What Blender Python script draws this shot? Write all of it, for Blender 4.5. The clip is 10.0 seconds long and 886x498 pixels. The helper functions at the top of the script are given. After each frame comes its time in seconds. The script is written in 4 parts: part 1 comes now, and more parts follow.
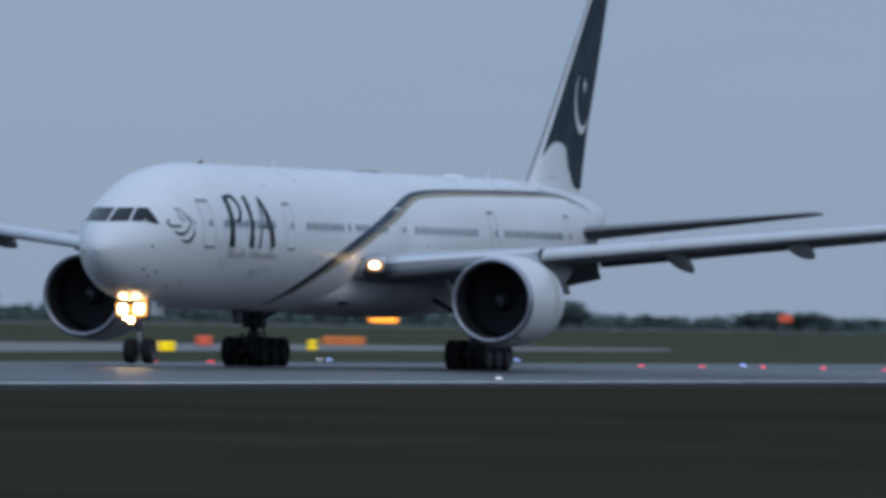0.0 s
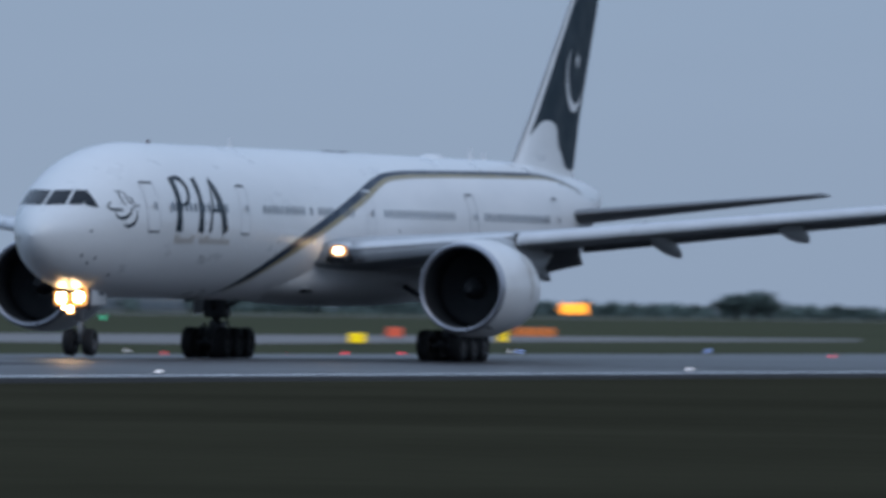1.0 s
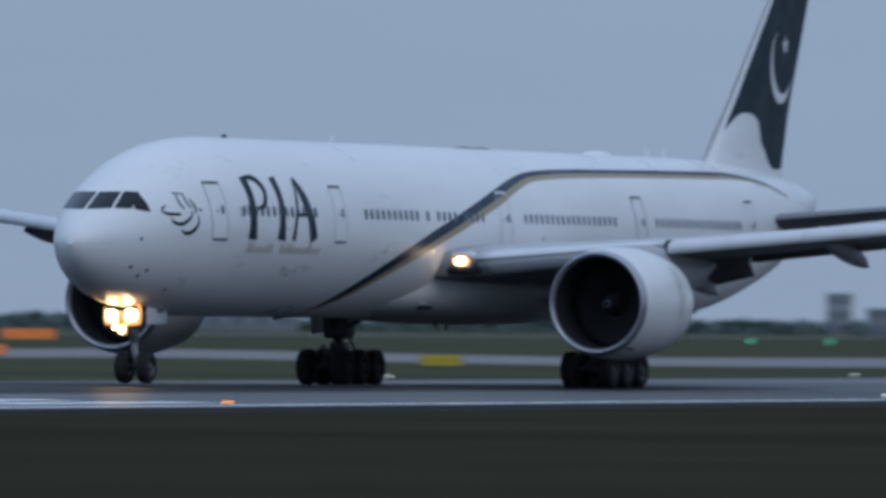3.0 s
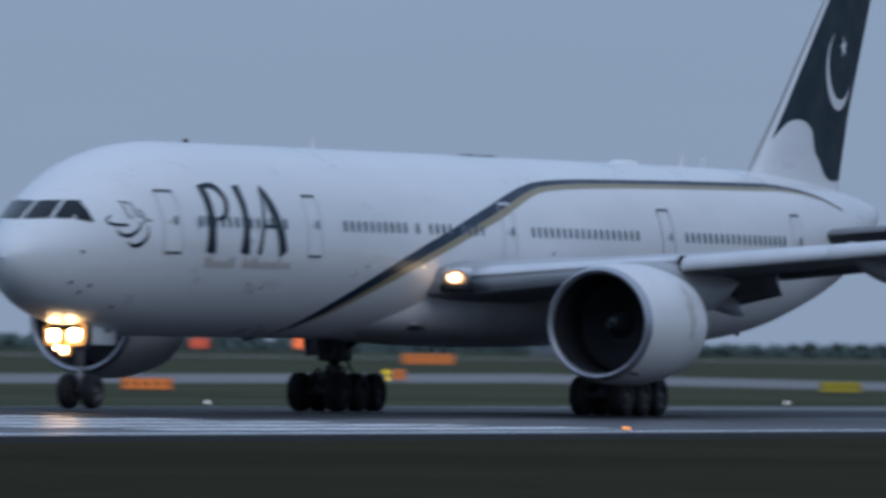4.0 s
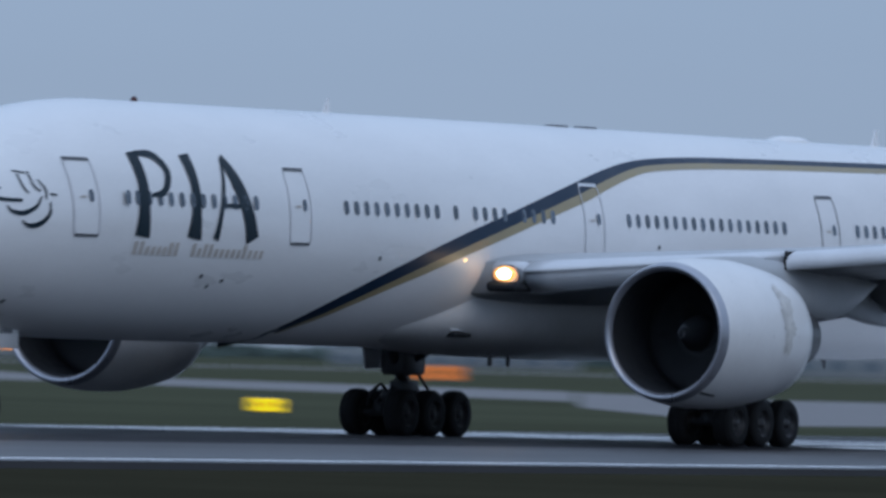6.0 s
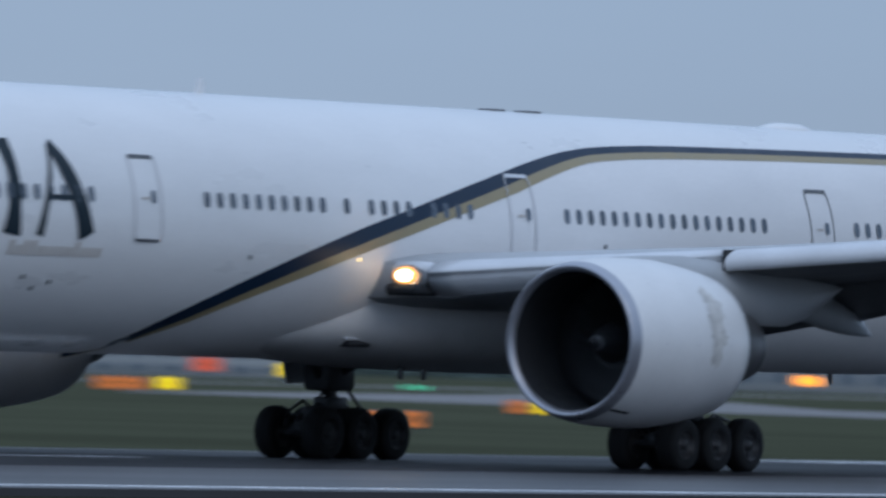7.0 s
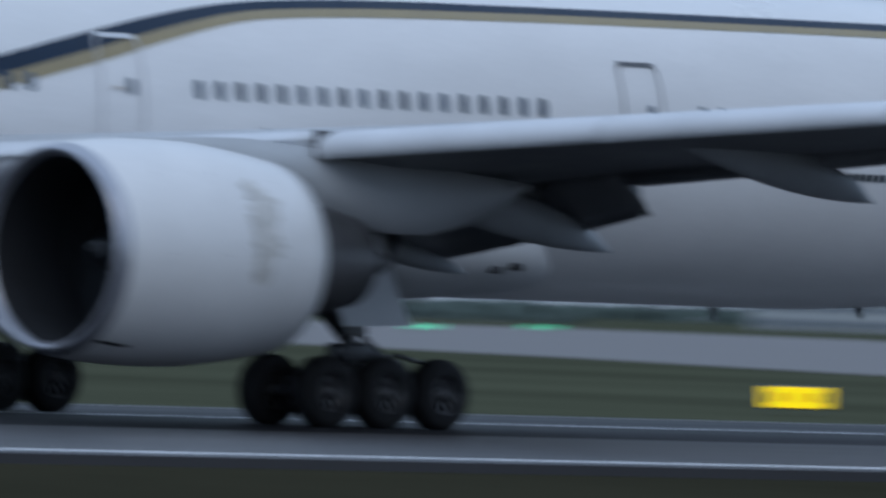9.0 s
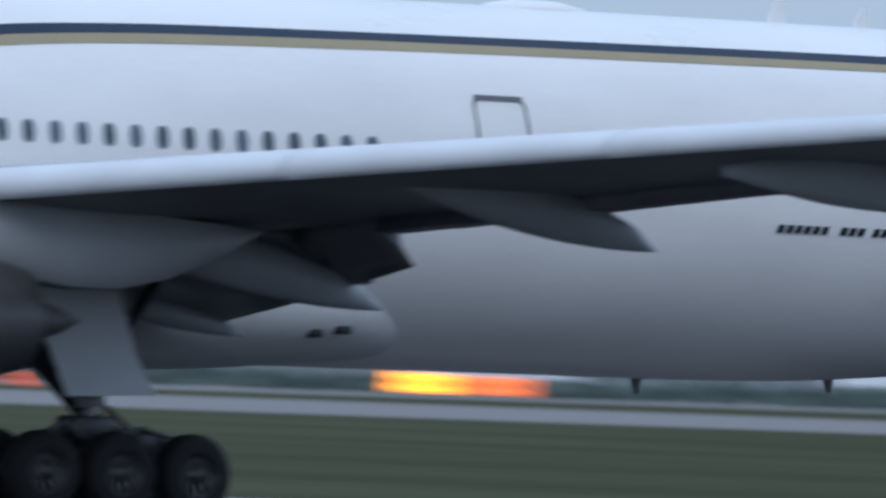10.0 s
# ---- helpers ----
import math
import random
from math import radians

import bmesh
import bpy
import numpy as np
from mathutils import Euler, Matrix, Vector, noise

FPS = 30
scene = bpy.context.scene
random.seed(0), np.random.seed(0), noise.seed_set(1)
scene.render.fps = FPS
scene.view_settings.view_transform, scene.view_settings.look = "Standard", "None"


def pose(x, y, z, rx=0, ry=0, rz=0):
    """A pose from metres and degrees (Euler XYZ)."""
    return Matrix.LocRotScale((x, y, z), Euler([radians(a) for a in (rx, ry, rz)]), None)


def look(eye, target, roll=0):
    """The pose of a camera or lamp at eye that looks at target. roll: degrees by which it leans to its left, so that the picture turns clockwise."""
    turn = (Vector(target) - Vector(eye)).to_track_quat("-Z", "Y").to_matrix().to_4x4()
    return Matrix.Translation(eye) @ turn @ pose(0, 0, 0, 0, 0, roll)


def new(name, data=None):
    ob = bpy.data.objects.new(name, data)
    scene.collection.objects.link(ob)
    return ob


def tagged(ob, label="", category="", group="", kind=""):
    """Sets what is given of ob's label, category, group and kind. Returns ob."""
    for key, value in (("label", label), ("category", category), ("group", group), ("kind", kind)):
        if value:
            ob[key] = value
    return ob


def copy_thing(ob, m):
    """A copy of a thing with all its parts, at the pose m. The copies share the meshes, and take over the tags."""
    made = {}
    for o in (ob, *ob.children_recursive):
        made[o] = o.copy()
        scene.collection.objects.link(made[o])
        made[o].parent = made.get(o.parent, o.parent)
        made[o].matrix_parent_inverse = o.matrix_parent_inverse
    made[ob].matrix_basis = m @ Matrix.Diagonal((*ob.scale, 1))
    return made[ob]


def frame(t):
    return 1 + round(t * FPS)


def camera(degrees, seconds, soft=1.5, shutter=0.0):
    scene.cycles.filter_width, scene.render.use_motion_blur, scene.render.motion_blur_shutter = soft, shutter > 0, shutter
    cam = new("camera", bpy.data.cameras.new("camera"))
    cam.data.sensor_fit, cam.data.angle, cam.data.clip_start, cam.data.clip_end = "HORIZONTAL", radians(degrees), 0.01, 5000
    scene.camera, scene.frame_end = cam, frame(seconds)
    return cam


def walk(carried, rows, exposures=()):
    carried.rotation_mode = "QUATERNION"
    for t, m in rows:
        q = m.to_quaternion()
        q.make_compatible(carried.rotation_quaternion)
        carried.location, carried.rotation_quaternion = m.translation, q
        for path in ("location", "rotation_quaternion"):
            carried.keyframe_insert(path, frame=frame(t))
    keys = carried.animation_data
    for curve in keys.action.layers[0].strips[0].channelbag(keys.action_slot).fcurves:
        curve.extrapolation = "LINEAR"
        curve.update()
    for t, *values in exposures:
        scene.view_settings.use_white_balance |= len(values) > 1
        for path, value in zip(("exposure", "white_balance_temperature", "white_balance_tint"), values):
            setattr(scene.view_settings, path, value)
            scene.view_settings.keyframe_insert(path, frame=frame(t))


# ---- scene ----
cam = camera(4.252, 10.0, soft=2.4, shutter=0.8)
cam.data.dof.use_dof, cam.data.dof.focus_distance, cam.data.dof.aperture_fstop = True, 235.0, 3.3
EYE = (0.0, 0.0, 2.262)
PATH = [
    # seconds, main gear's place along the runway, camera's pan, tilt and roll in degrees
    (0.0, 502.83, 72.7007, 0.3265, 0.890),
    (0.5, 488.35, 72.2515, 0.3093, 0.710),
    (1.0, 472.22, 71.7876, 0.2725, 0.713),
    (1.5, 455.63, 70.7470, 0.3099, 0.720),
    (2.0, 438.98, 70.2282, 0.3973, 0.860),
    (2.5, 422.21, 69.3674, 0.3773, 0.862),
    (3.8, 376.40, 66.6939, 0.4269, 0.416),
    (4.0, 368.92, 66.3743, 0.4586, 0.697),
    (4.5, 349.66, 65.4600, 0.4214, 0.602),
    (5.0, 329.68, 63.7426, 0.4004, 0.812),
    (5.2, 321.52, 63.0538, 0.3669, 1.228),
    (6.3, 275.35, 59.1812, 0.5425, 1.363),
    (6.5, 266.78, 58.3737, 0.5283, 1.313),
    (7.0, 245.15, 56.5311, 0.5766, 1.553),
    (7.5, 223.17, 54.3813, 0.6783, 1.449),
    (7.6, 218.72, 53.9550, 0.7052, 1.505),
    (7.7, 214.25, 53.4483, 0.7091, 1.559),
    (7.8, 209.77, 53.0396, 0.7403, 1.611),
    (7.9, 205.26, 52.6125, 0.7627, 1.674),
    (8.0, 200.73, 52.3228, 0.7936, 1.727),
    (8.1, 196.18, 51.8798, 0.8064, 1.759),
    (8.2, 191.61, 51.3208, 0.7833, 1.785),
    (8.3, 187.01, 50.4841, 0.7143, 1.825),
    (8.4, 182.40, 49.6004, 0.6279, 1.849),
    (8.5, 177.77, 48.5652, 0.5283, 1.919),
    (8.6, 173.12, 47.6952, 0.3736, 1.893),
    (8.7, 168.47, 46.9388, 0.3230, 1.865),
    (8.8, 163.80, 46.4639, 0.3173, 1.921),
    (8.9, 159.13, 45.8473, 0.2985, 1.937),
    (9.0, 154.46, 45.3421, 0.2682, 2.031),
    (9.1, 149.80, 44.6018, 0.2509, 1.966),
    (9.2, 145.16, 43.8447, 0.2184, 1.962),
    (9.3, 140.55, 42.9296, 0.1951, 1.969),
    (9.4, 135.97, 42.0993, 0.3179, 1.937),
    (9.5, 131.45, 41.2633, 0.4113, 1.988),
    (10.0, 110.26, 37.1219, 0.6298, 2.017),
]


def aim(pan, tilt, roll):
    p, e = radians(pan), radians(tilt)
    to = Vector((math.sin(p) * math.cos(e), math.cos(p) * math.cos(e), math.sin(e)))
    return look(EYE, Vector(EYE) + to * 100, roll)


walk(cam, [(t, aim(pan, tilt, roll)) for t, _, pan, tilt, roll in PATH], [(0.0, 0.03, 6450, 11), (2.5, 0.02, 6400, 11), (4.0, -0.10, 6250, 12), (5.0, -0.08, 6250, 12), (6.5, 0.15, 6350, 11), (8.0, 0.05, 6400, 10), (9.0, 0.12, 6500, 10), (9.5, 0.24, 6550, 10), (10.0, 0.5, 6600, 10)])

# ---- light: an overcast dusk, brightest overhead ----
SUN_UP, SUN_ROUND = radians(28), radians(200)
world = bpy.data.worlds.new("overcast_dusk")
scene.world = world
world.use_nodes = True
wt = world.node_tree
wt.nodes.clear()
w_out = wt.nodes.new("ShaderNodeOutputWorld")
w_bg = wt.nodes.new("ShaderNodeBackground")
w_sky = wt.nodes.new("ShaderNodeTexSky")
w_sky.sky_type, w_sky.sun_disc = "NISHITA", False
w_sky.sun_elevation, w_sky.sun_rotation = SUN_UP, SUN_ROUND
w_bg2 = wt.nodes.new("ShaderNodeBackground")
w_add = wt.nodes.new("ShaderNodeAddShader")
w_co = wt.nodes.new("ShaderNodeTexCoord")
w_sep = wt.nodes.new("ShaderNodeSeparateXYZ")
w_ramp = wt.nodes.new("ShaderNodeValToRGB")
w_noise = wt.nodes.new("ShaderNodeTexNoise")
w_mul = wt.nodes.new("ShaderNodeMixRGB")
w_map = wt.nodes.new("ShaderNodeMapping")
w_map.inputs["Scale"].default_value = (6, 6, 40)
w_noise.inputs["Scale"].default_value = 1.0
w_noise.inputs["Detail"].default_value = 4
w_ramp.color_ramp.elements[0].position = 0.0
w_ramp.color_ramp.elements[0].color = (0.265, 0.350, 0.485, 1)
w_ramp.color_ramp.elements[1].position = 1.0
w_ramp.color_ramp.elements[1].color = (0.64, 0.83, 1.14, 1)
mid = w_ramp.color_ramp.elements.new(0.06)
mid.color = (0.248, 0.360, 0.530, 1)
w_mul.blend_type, w_mul.inputs[0].default_value = "MULTIPLY", 0.16
w_bg.inputs["Strength"].default_value = 0.008
w_bg2.inputs["Strength"].default_value = 1.0
wt.links.new(w_co.outputs["Generated"], w_sep.inputs[0])
wt.links.new(w_co.outputs["Generated"], w_map.inputs[0])
wt.links.new(w_map.outputs[0], w_noise.inputs["Vector"])
wt.links.new(w_sep.outputs["Z"], w_ramp.inputs[0])
wt.links.new(w_ramp.outputs[0], w_mul.inputs[1])
wt.links.new(w_noise.outputs["Fac"], w_mul.inputs[2])
wt.links.new(w_mul.outputs[0], w_bg2.inputs[0])
wt.links.new(w_sky.outputs[0], w_bg.inputs[0])
wt.links.new(w_bg.outputs[0], w_add.inputs[0])
wt.links.new(w_bg2.outputs[0], w_add.inputs[1])
wt.links.new(w_add.outputs[0], w_out.inputs[0])

sun = new("sun", bpy.data.lights.new("sun", "SUN"))
sun.data.energy, sun.data.angle, sun.data.color = 0.35, radians(40), (1.0, 0.97, 0.95)
sun.matrix_world = look((0, 0, 100), (0 + 60 * 0.5, 60, 100 - 60))


# ---- materials ----
def nodes_of(name):
    m = bpy.data.materials.new(name)
    m.use_nodes = True
    return m, m.node_tree, m.node_tree.nodes["Principled BSDF"]


def mat(name, col, rough=0.5, metal=0.0, var=0.12, scale=3.0, bump=0.0, fine=40.0, stretch=(1, 1, 1), coat=0.0, by_piece=0.0, spec=0.5):
    """A surface with two scales of uneven colour, uneven gloss and fine relief."""
    m, nt, b = nodes_of(name)
    co = nt.nodes.new("ShaderNodeTexCoord")
    mp = nt.nodes.new("ShaderNodeMapping")
    mp.inputs["Scale"].default_value = stretch
    n1 = nt.nodes.new("ShaderNodeTexNoise")
    n2 = nt.nodes.new("ShaderNodeTexNoise")
    n1.inputs["Scale"].default_value, n1.inputs["Detail"].default_value = scale, 5
    n2.inputs["Scale"].default_value, n2.inputs["Detail"].default_value = fine, 3
    nt.links.new(co.outputs["Object"], mp.inputs[0])
    nt.links.new(mp.outputs[0], n1.inputs["Vector"])
    nt.links.new(mp.outputs[0], n2.inputs["Vector"])
    add = nt.nodes.new("ShaderNodeMath")
    add.operation = "MULTIPLY_ADD"
    nt.links.new(n2.outputs["Fac"], add.inputs[0])
    add.inputs[1].default_value = 0.35
    nt.links.new(n1.outputs["Fac"], add.inputs[2])
    ramp = nt.nodes.new("ShaderNodeMapRange")
    ramp.inputs["From Min"].default_value, ramp.inputs["From Max"].default_value = 0.4, 0.95
    ramp.inputs["To Min"].default_value, ramp.inputs["To Max"].default_value = 1 - var, 1 + var
    nt.links.new(add.outputs[0], ramp.inputs["Value"])
    mul = nt.nodes.new("ShaderNodeMixRGB")
    mul.blend_type, mul.inputs[0].default_value = "MULTIPLY", 1.0
    mul.inputs[1].default_value = (*col, 1)
    nt.links.new(ramp.outputs[0], mul.inputs[2])
    last = mul
    if by_piece:
        oi = nt.nodes.new("ShaderNodeObjectInfo")
        r2 = nt.nodes.new("ShaderNodeMapRange")
        r2.inputs["To Min"].default_value, r2.inputs["To Max"].default_value = 1 - by_piece, 1 + by_piece
        nt.links.new(oi.outputs["Random"], r2.inputs["Value"])
        last = nt.nodes.new("ShaderNodeMixRGB")
        last.blend_type, last.inputs[0].default_value = "MULTIPLY", 1.0
        nt.links.new(mul.outputs[0], last.inputs[1])
        nt.links.new(r2.outputs[0], last.inputs[2])
    nt.links.new(last.outputs[0], b.inputs["Base Color"])
    rr = nt.nodes.new("ShaderNodeMapRange")
    rr.inputs["From Min"].default_value, rr.inputs["From Max"].default_value = 0.3, 0.7
    rr.inputs["To Min"].default_value, rr.inputs["To Max"].default_value = max(0.02, rough * 0.8), min(1, rough * 1.2)
    nt.links.new(n1.outputs["Fac"], rr.inputs["Value"])
    nt.links.new(rr.outputs[0], b.inputs["Roughness"])
    b.inputs["Metallic"].default_value = metal
    b.inputs["Coat Weight"].default_value = coat
    b.inputs["Specular IOR Level"].default_value = spec
    if bump:
        bp = nt.nodes.new("ShaderNodeBump")
        bp.inputs["Strength"].default_value, bp.inputs["Distance"].default_value = bump, 0.02
        nt.links.new(n2.outputs["Fac"], bp.inputs["Height"])
        nt.links.new(bp.outputs[0], b.inputs["Normal"])
    return m


def glow(name, col, strength, rough=0.4):
    m, nt, b = nodes_of(name)
    b.inputs["Base Color"].default_value = (*[min(1, c) for c in col], 1)
    b.inputs["Roughness"].default_value = rough
    b.inputs["Emission Color"].default_value = (*col, 1)
    b.inputs["Emission Strength"].default_value = strength
    return m


WHITE = mat("white_aircraft_paint", (0.76, 0.76, 0.76), 0.32, var=0.05, scale=0.5, fine=6, stretch=(0.6, 1, 2.2), coat=0.3)
CREAM = mat("warm_white_aircraft_paint", (0.75, 0.742, 0.74), 0.42, var=0.06, scale=0.5, fine=6, stretch=(0.6, 1, 2.2), coat=0.08)
BELLY = mat("grey_belly_paint", (0.58, 0.58, 0.58), 0.4, var=0.12, scale=0.6, fine=7)
GREEN = mat("dark_green_paint", (0.006, 0.018, 0.028), 0.5, var=0.12, scale=0.8, fine=9, spec=0.25)
GLOSSGREEN = mat("glossy_dark_green_paint", (0.006, 0.021, 0.048), 0.42, var=0.12, scale=0.8, fine=9, spec=0.3)
GOLD = mat("dull_gold_paint", (0.30, 0.245, 0.14), 0.4, var=0.1, scale=1.2, fine=12)
TAN = mat("faded_tan_lettering", (0.50, 0.46, 0.42), 0.45, var=0.12, scale=2, fine=12)
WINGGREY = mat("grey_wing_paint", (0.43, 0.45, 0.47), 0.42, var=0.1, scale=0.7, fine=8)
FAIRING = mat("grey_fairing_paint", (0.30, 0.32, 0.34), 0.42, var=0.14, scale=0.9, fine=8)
# darker grey that puts the shade under wings and flaps into the colour
UNDER = mat("dark_grey_and_wing_shade", (0.16, 0.168, 0.18), 0.45, var=0.14, scale=0.8, fine=8)
SLAT = mat("pale_leading_edge", (0.61, 0.63, 0.66), 0.35, metal=0.0, var=0.08, scale=0.9, fine=9)
LIP = mat("pale_inlet_metal", (0.38, 0.39, 0.43), 0.32, metal=0.7, var=0.08, scale=2, fine=9)
HOT = mat("heat_stained_metal", (0.12, 0.12, 0.125), 0.4, metal=0.6, var=0.2, scale=2, fine=9)
NACELLE = mat("white_nacelle_paint", (0.72, 0.72, 0.72), 0.36, var=0.06, scale=0.8, fine=8, coat=0.2)
SOOT = mat("grey_nacelle_smudge", (0.54, 0.53, 0.51), 0.5, var=0.25, scale=3, fine=10)
# near-black for dark fittings, and for the shade in inlets, vents and bays
DARK = mat("dark_fittings_and_recess_shade", (0.026, 0.028, 0.032), 0.7, var=0.2, scale=3, fine=12, spec=0.2)
BLADE = mat("fan_blade_metal", (0.030, 0.032, 0.036), 0.55, metal=0.2, var=0.15, scale=5)
STEEL = mat("gear_steel", (0.085, 0.088, 0.095), 0.5, metal=0.3, var=0.2, scale=5)
STRUT = mat("grey_gear_paint", (0.30, 0.31, 0.32), 0.45, var=0.15, scale=4)
RUBBER = mat("tyre_rubber", (0.020, 0.020, 0.022), 0.8, var=0.2, scale=5, bump=0.2, spec=0.3)
RIM = mat("wheel_rim", (0.08, 0.08, 0.085), 0.45, metal=0.4, var=0.15, scale=7)
GLASS = mat("dark_cockpit_glass", (0.008, 0.012, 0.018), 0.1, var=0.1, scale=1, spec=0.22)
PORT = mat("cabin_window_pane", (0.10, 0.125, 0.16), 0.12, var=0.2, scale=0.8, by_piece=0.25)
LINE = mat("dark_door_outline", (0.10, 0.105, 0.115), 0.5, var=0.15, scale=3)
PALELINE = mat("grey_door_outline", (0.50, 0.50, 0.52), 0.5, var=0.1, scale=3)
LAMP = glow("landing_lamp", (1.0, 0.80, 0.54), 11.0)
# glowing rim added round each lamp to paint its orange bloom
LAMP_BLOOM = glow("lamp_bloom_glow", (1.0, 0.46, 0.13), 1.1)
LAMP_NOSE = glow("nose_landing_lamp", (1.0, 0.64, 0.30), 48.0)
LAMP_SMALL = glow("turnoff_lamp", (1.0, 0.66, 0.2), 4.0)
RED_GLOW = glow("red_runway_lamp", (1.0, 0.04, 0.08), 3.0)
BLUE_GLOW = glow("blue_taxiway_lamp", (0.3, 0.45, 1.0), 3.0)
WHITE_GLOW = glow("white_runway_lamp", (0.95, 0.95, 1.0), 1.3)
GREEN_GLOW = glow("green_taxiway_lamp", (0.05, 0.75, 0.4), 1.6)
ORANGE_GLOW = glow("orange_lamp_face", (1.0, 0.20, 0.06), 0.8)
AMBER_GLOW = glow("amber_lamp_face", (1.0, 0.34, 0.03), 2.2)
DULL_SIGN = glow("dull_yellow_sign_face", (0.30, 0.25, 0.02), 0.35)
YELLOW_BOARD = glow("yellow_lamp_face", (1.0, 0.50, 0.01), 1.6)
YELLOW_SIGN = glow("yellow_sign_face", (0.86, 0.62, 0.0), 0.85)
RED_SIGN = glow("red_sign_face", (0.60, 0.10, 0.05), 0.6)
ORANGE_SIGN = glow("orange_sign_face", (0.55, 0.16, 0.035), 0.5)
BEACON = mat("dark_red_lens", (0.05, 0.008, 0.008), 0.3)
BLACK = mat("black_sign_marks", (0.02, 0.02, 0.02), 0.6)
ASPHALT = mat("damp_runway_asphalt", (0.056, 0.055, 0.058), 0.42, spec=0.14, var=0.25, scale=0.05, fine=0.7, stretch=(0.3, 1, 1), bump=0.05)
CONCRETE = mat("pale_taxiway_concrete", (0.19, 0.18, 0.178), 0.75, spec=0.15, var=0.15, scale=0.04, fine=0.5)
RUBBER_AND_SHADE = mat("rubber_and_shade_asphalt", (0.030, 0.031, 0.035), 0.55, spec=0.04, var=0.3, scale=0.06, fine=0.8, stretch=(0.15, 1, 1))
DULLMARK = mat("worn_runway_paint", (0.24, 0.24, 0.25), 0.6, var=0.3, scale=0.3, fine=3, spec=0.1)
MARK = mat("white_runway_paint", (0.80, 0.80, 0.81), 0.28, var=0.2, scale=0.4, fine=4)
GRASS = mat("dull_grass", (0.037, 0.035, 0.023), 0.95, spec=0.0, var=0.22, scale=0.03, fine=0.5, bump=0.0)
# lighter than the near grass: haze over the infield is mixed into the colour
INFIELD = mat("haze_lifted_infield_grass", (0.068, 0.073, 0.048), 0.95, spec=0.0, var=0.25, scale=0.03, fine=0.5, stretch=(1, 0.4, 1))
# far foliage and buildings carry the distance haze in their paler base colours
LEAF = mat("haze_paled_foliage", (0.115, 0.15, 0.14), 0.9, spec=0.0, var=0.15, scale=0.1, fine=0.8)
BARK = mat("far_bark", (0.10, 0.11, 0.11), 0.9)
FARWALL = mat("haze_paled_cladding", (0.33, 0.35, 0.36), 0.8, spec=0.0, var=0.1, scale=0.05, by_piece=0.3)
FARROOF = mat("haze_paled_roofing", (0.27, 0.29, 0.30), 0.8, spec=0.0, var=0.1, scale=0.05)
FARWIN = mat("haze_paled_glazing", (0.17, 0.20, 0.23), 0.4, spec=0.1)
POST = mat("grey_post", (0.12, 0.12, 0.12), 0.6)


# ---- mesh helpers ----
def mesh_of(name, verts, faces, material, smooth=True, second=None, pick=None):
    me = bpy.data.meshes.new(name)
    me.from_pydata([tuple(v) for v in verts], [], faces)
    me.materials.append(material)
    if second:
        me.materials.append(second)
    for f in me.polygons:
        f.use_smooth = smooth
        if second and pick(f):
            f.material_index = 1
    me.update()
    return me


def part(name, geo, material, parent=None, label="", smooth=True):
    ob = new(name, mesh_of(name, geo[0], geo[1], material, smooth))
    ob.parent = parent
    if label:
        ob["label"] = label
    return ob


def join(*geos):
    vs, fs = [], []
    for v, f in geos:
        k = len(vs)
        vs += list(v)
        fs += [[i + k for i in q] for q in f]
    return vs, fs


def moved(geo, m):
    return [m @ Vector(v) for v in geo[0]], geo[1]


def loft(rings, closed=True, caps=True):
    """Skin over rings of equal length."""
    n = len(rings[0])
    vs = [Vector(v) for r in rings for v in r]
    fs = []
    for a in range(len(rings) - 1):
        for i in range(n if closed else n - 1):
            j = (i + 1) % n
            fs.append([a * n + i, a * n + j, (a + 1) * n + j, (a + 1) * n + i])
    if caps:
        fs.append(list(range(n))[::-1])
        fs.append([(len(rings) - 1) * n + i for i in range(n)])
    return vs, fs


def spun(profile, n=32, axis="x", caps=False):
    """A body turned about an axis from (along, radius) pairs."""
    rings = []
    for a, r in profile:
        ring = []
        for i in range(n):
            c, s = math.cos(i * math.tau / n) * r, math.sin(i * math.tau / n) * r
            ring.append({"x": (a, c, s), "y": (s, a, c), "z": (c, s, a)}[axis])
        rings.append(ring)
    return loft(rings, True, caps)


def box(x0, x1, y0, y1, z0, z1, bev=0.0):
    """A block with its edges cut off."""
    bm = bmesh.new()
    bmesh.ops.create_cube(bm, size=1)
    for v in bm.verts:
        v.co = ((x0 + x1) / 2 + v.co.x * (x1 - x0), (y0 + y1) / 2 + v.co.y * (y1 - y0), (z0 + z1) / 2 + v.co.z * (z1 - z0))
    if bev:
        bmesh.ops.bevel(bm, geom=bm.edges[:], offset=bev, segments=1, affect="EDGES")
    bm.verts.index_update()
    out = [v.co.copy() for v in bm.verts], [[v.index for v in f.verts] for f in bm.faces]
    bm.free()
    return out


def rod(a, b, r0, r1=None, n=12):
    a, b = Vector(a), Vector(b)
    r1 = r0 if r1 is None else r1
    q = (b - a).to_track_quat("Z", "Y").to_matrix().to_4x4()
    g = spun([(0, r0), ((b - a).length, r1)], n, "z", True)
    return moved(g, Matrix.Translation(a) @ q)


def lerp(table, x):
    if x <= table[0][0]:
        return table[0][1]
    for (a, u), (b, v) in zip(table, table[1:]):
        if x <= b:
            k = (x - a) / (b - a)
            return u + (v - u) * k
    return table[-1][1]


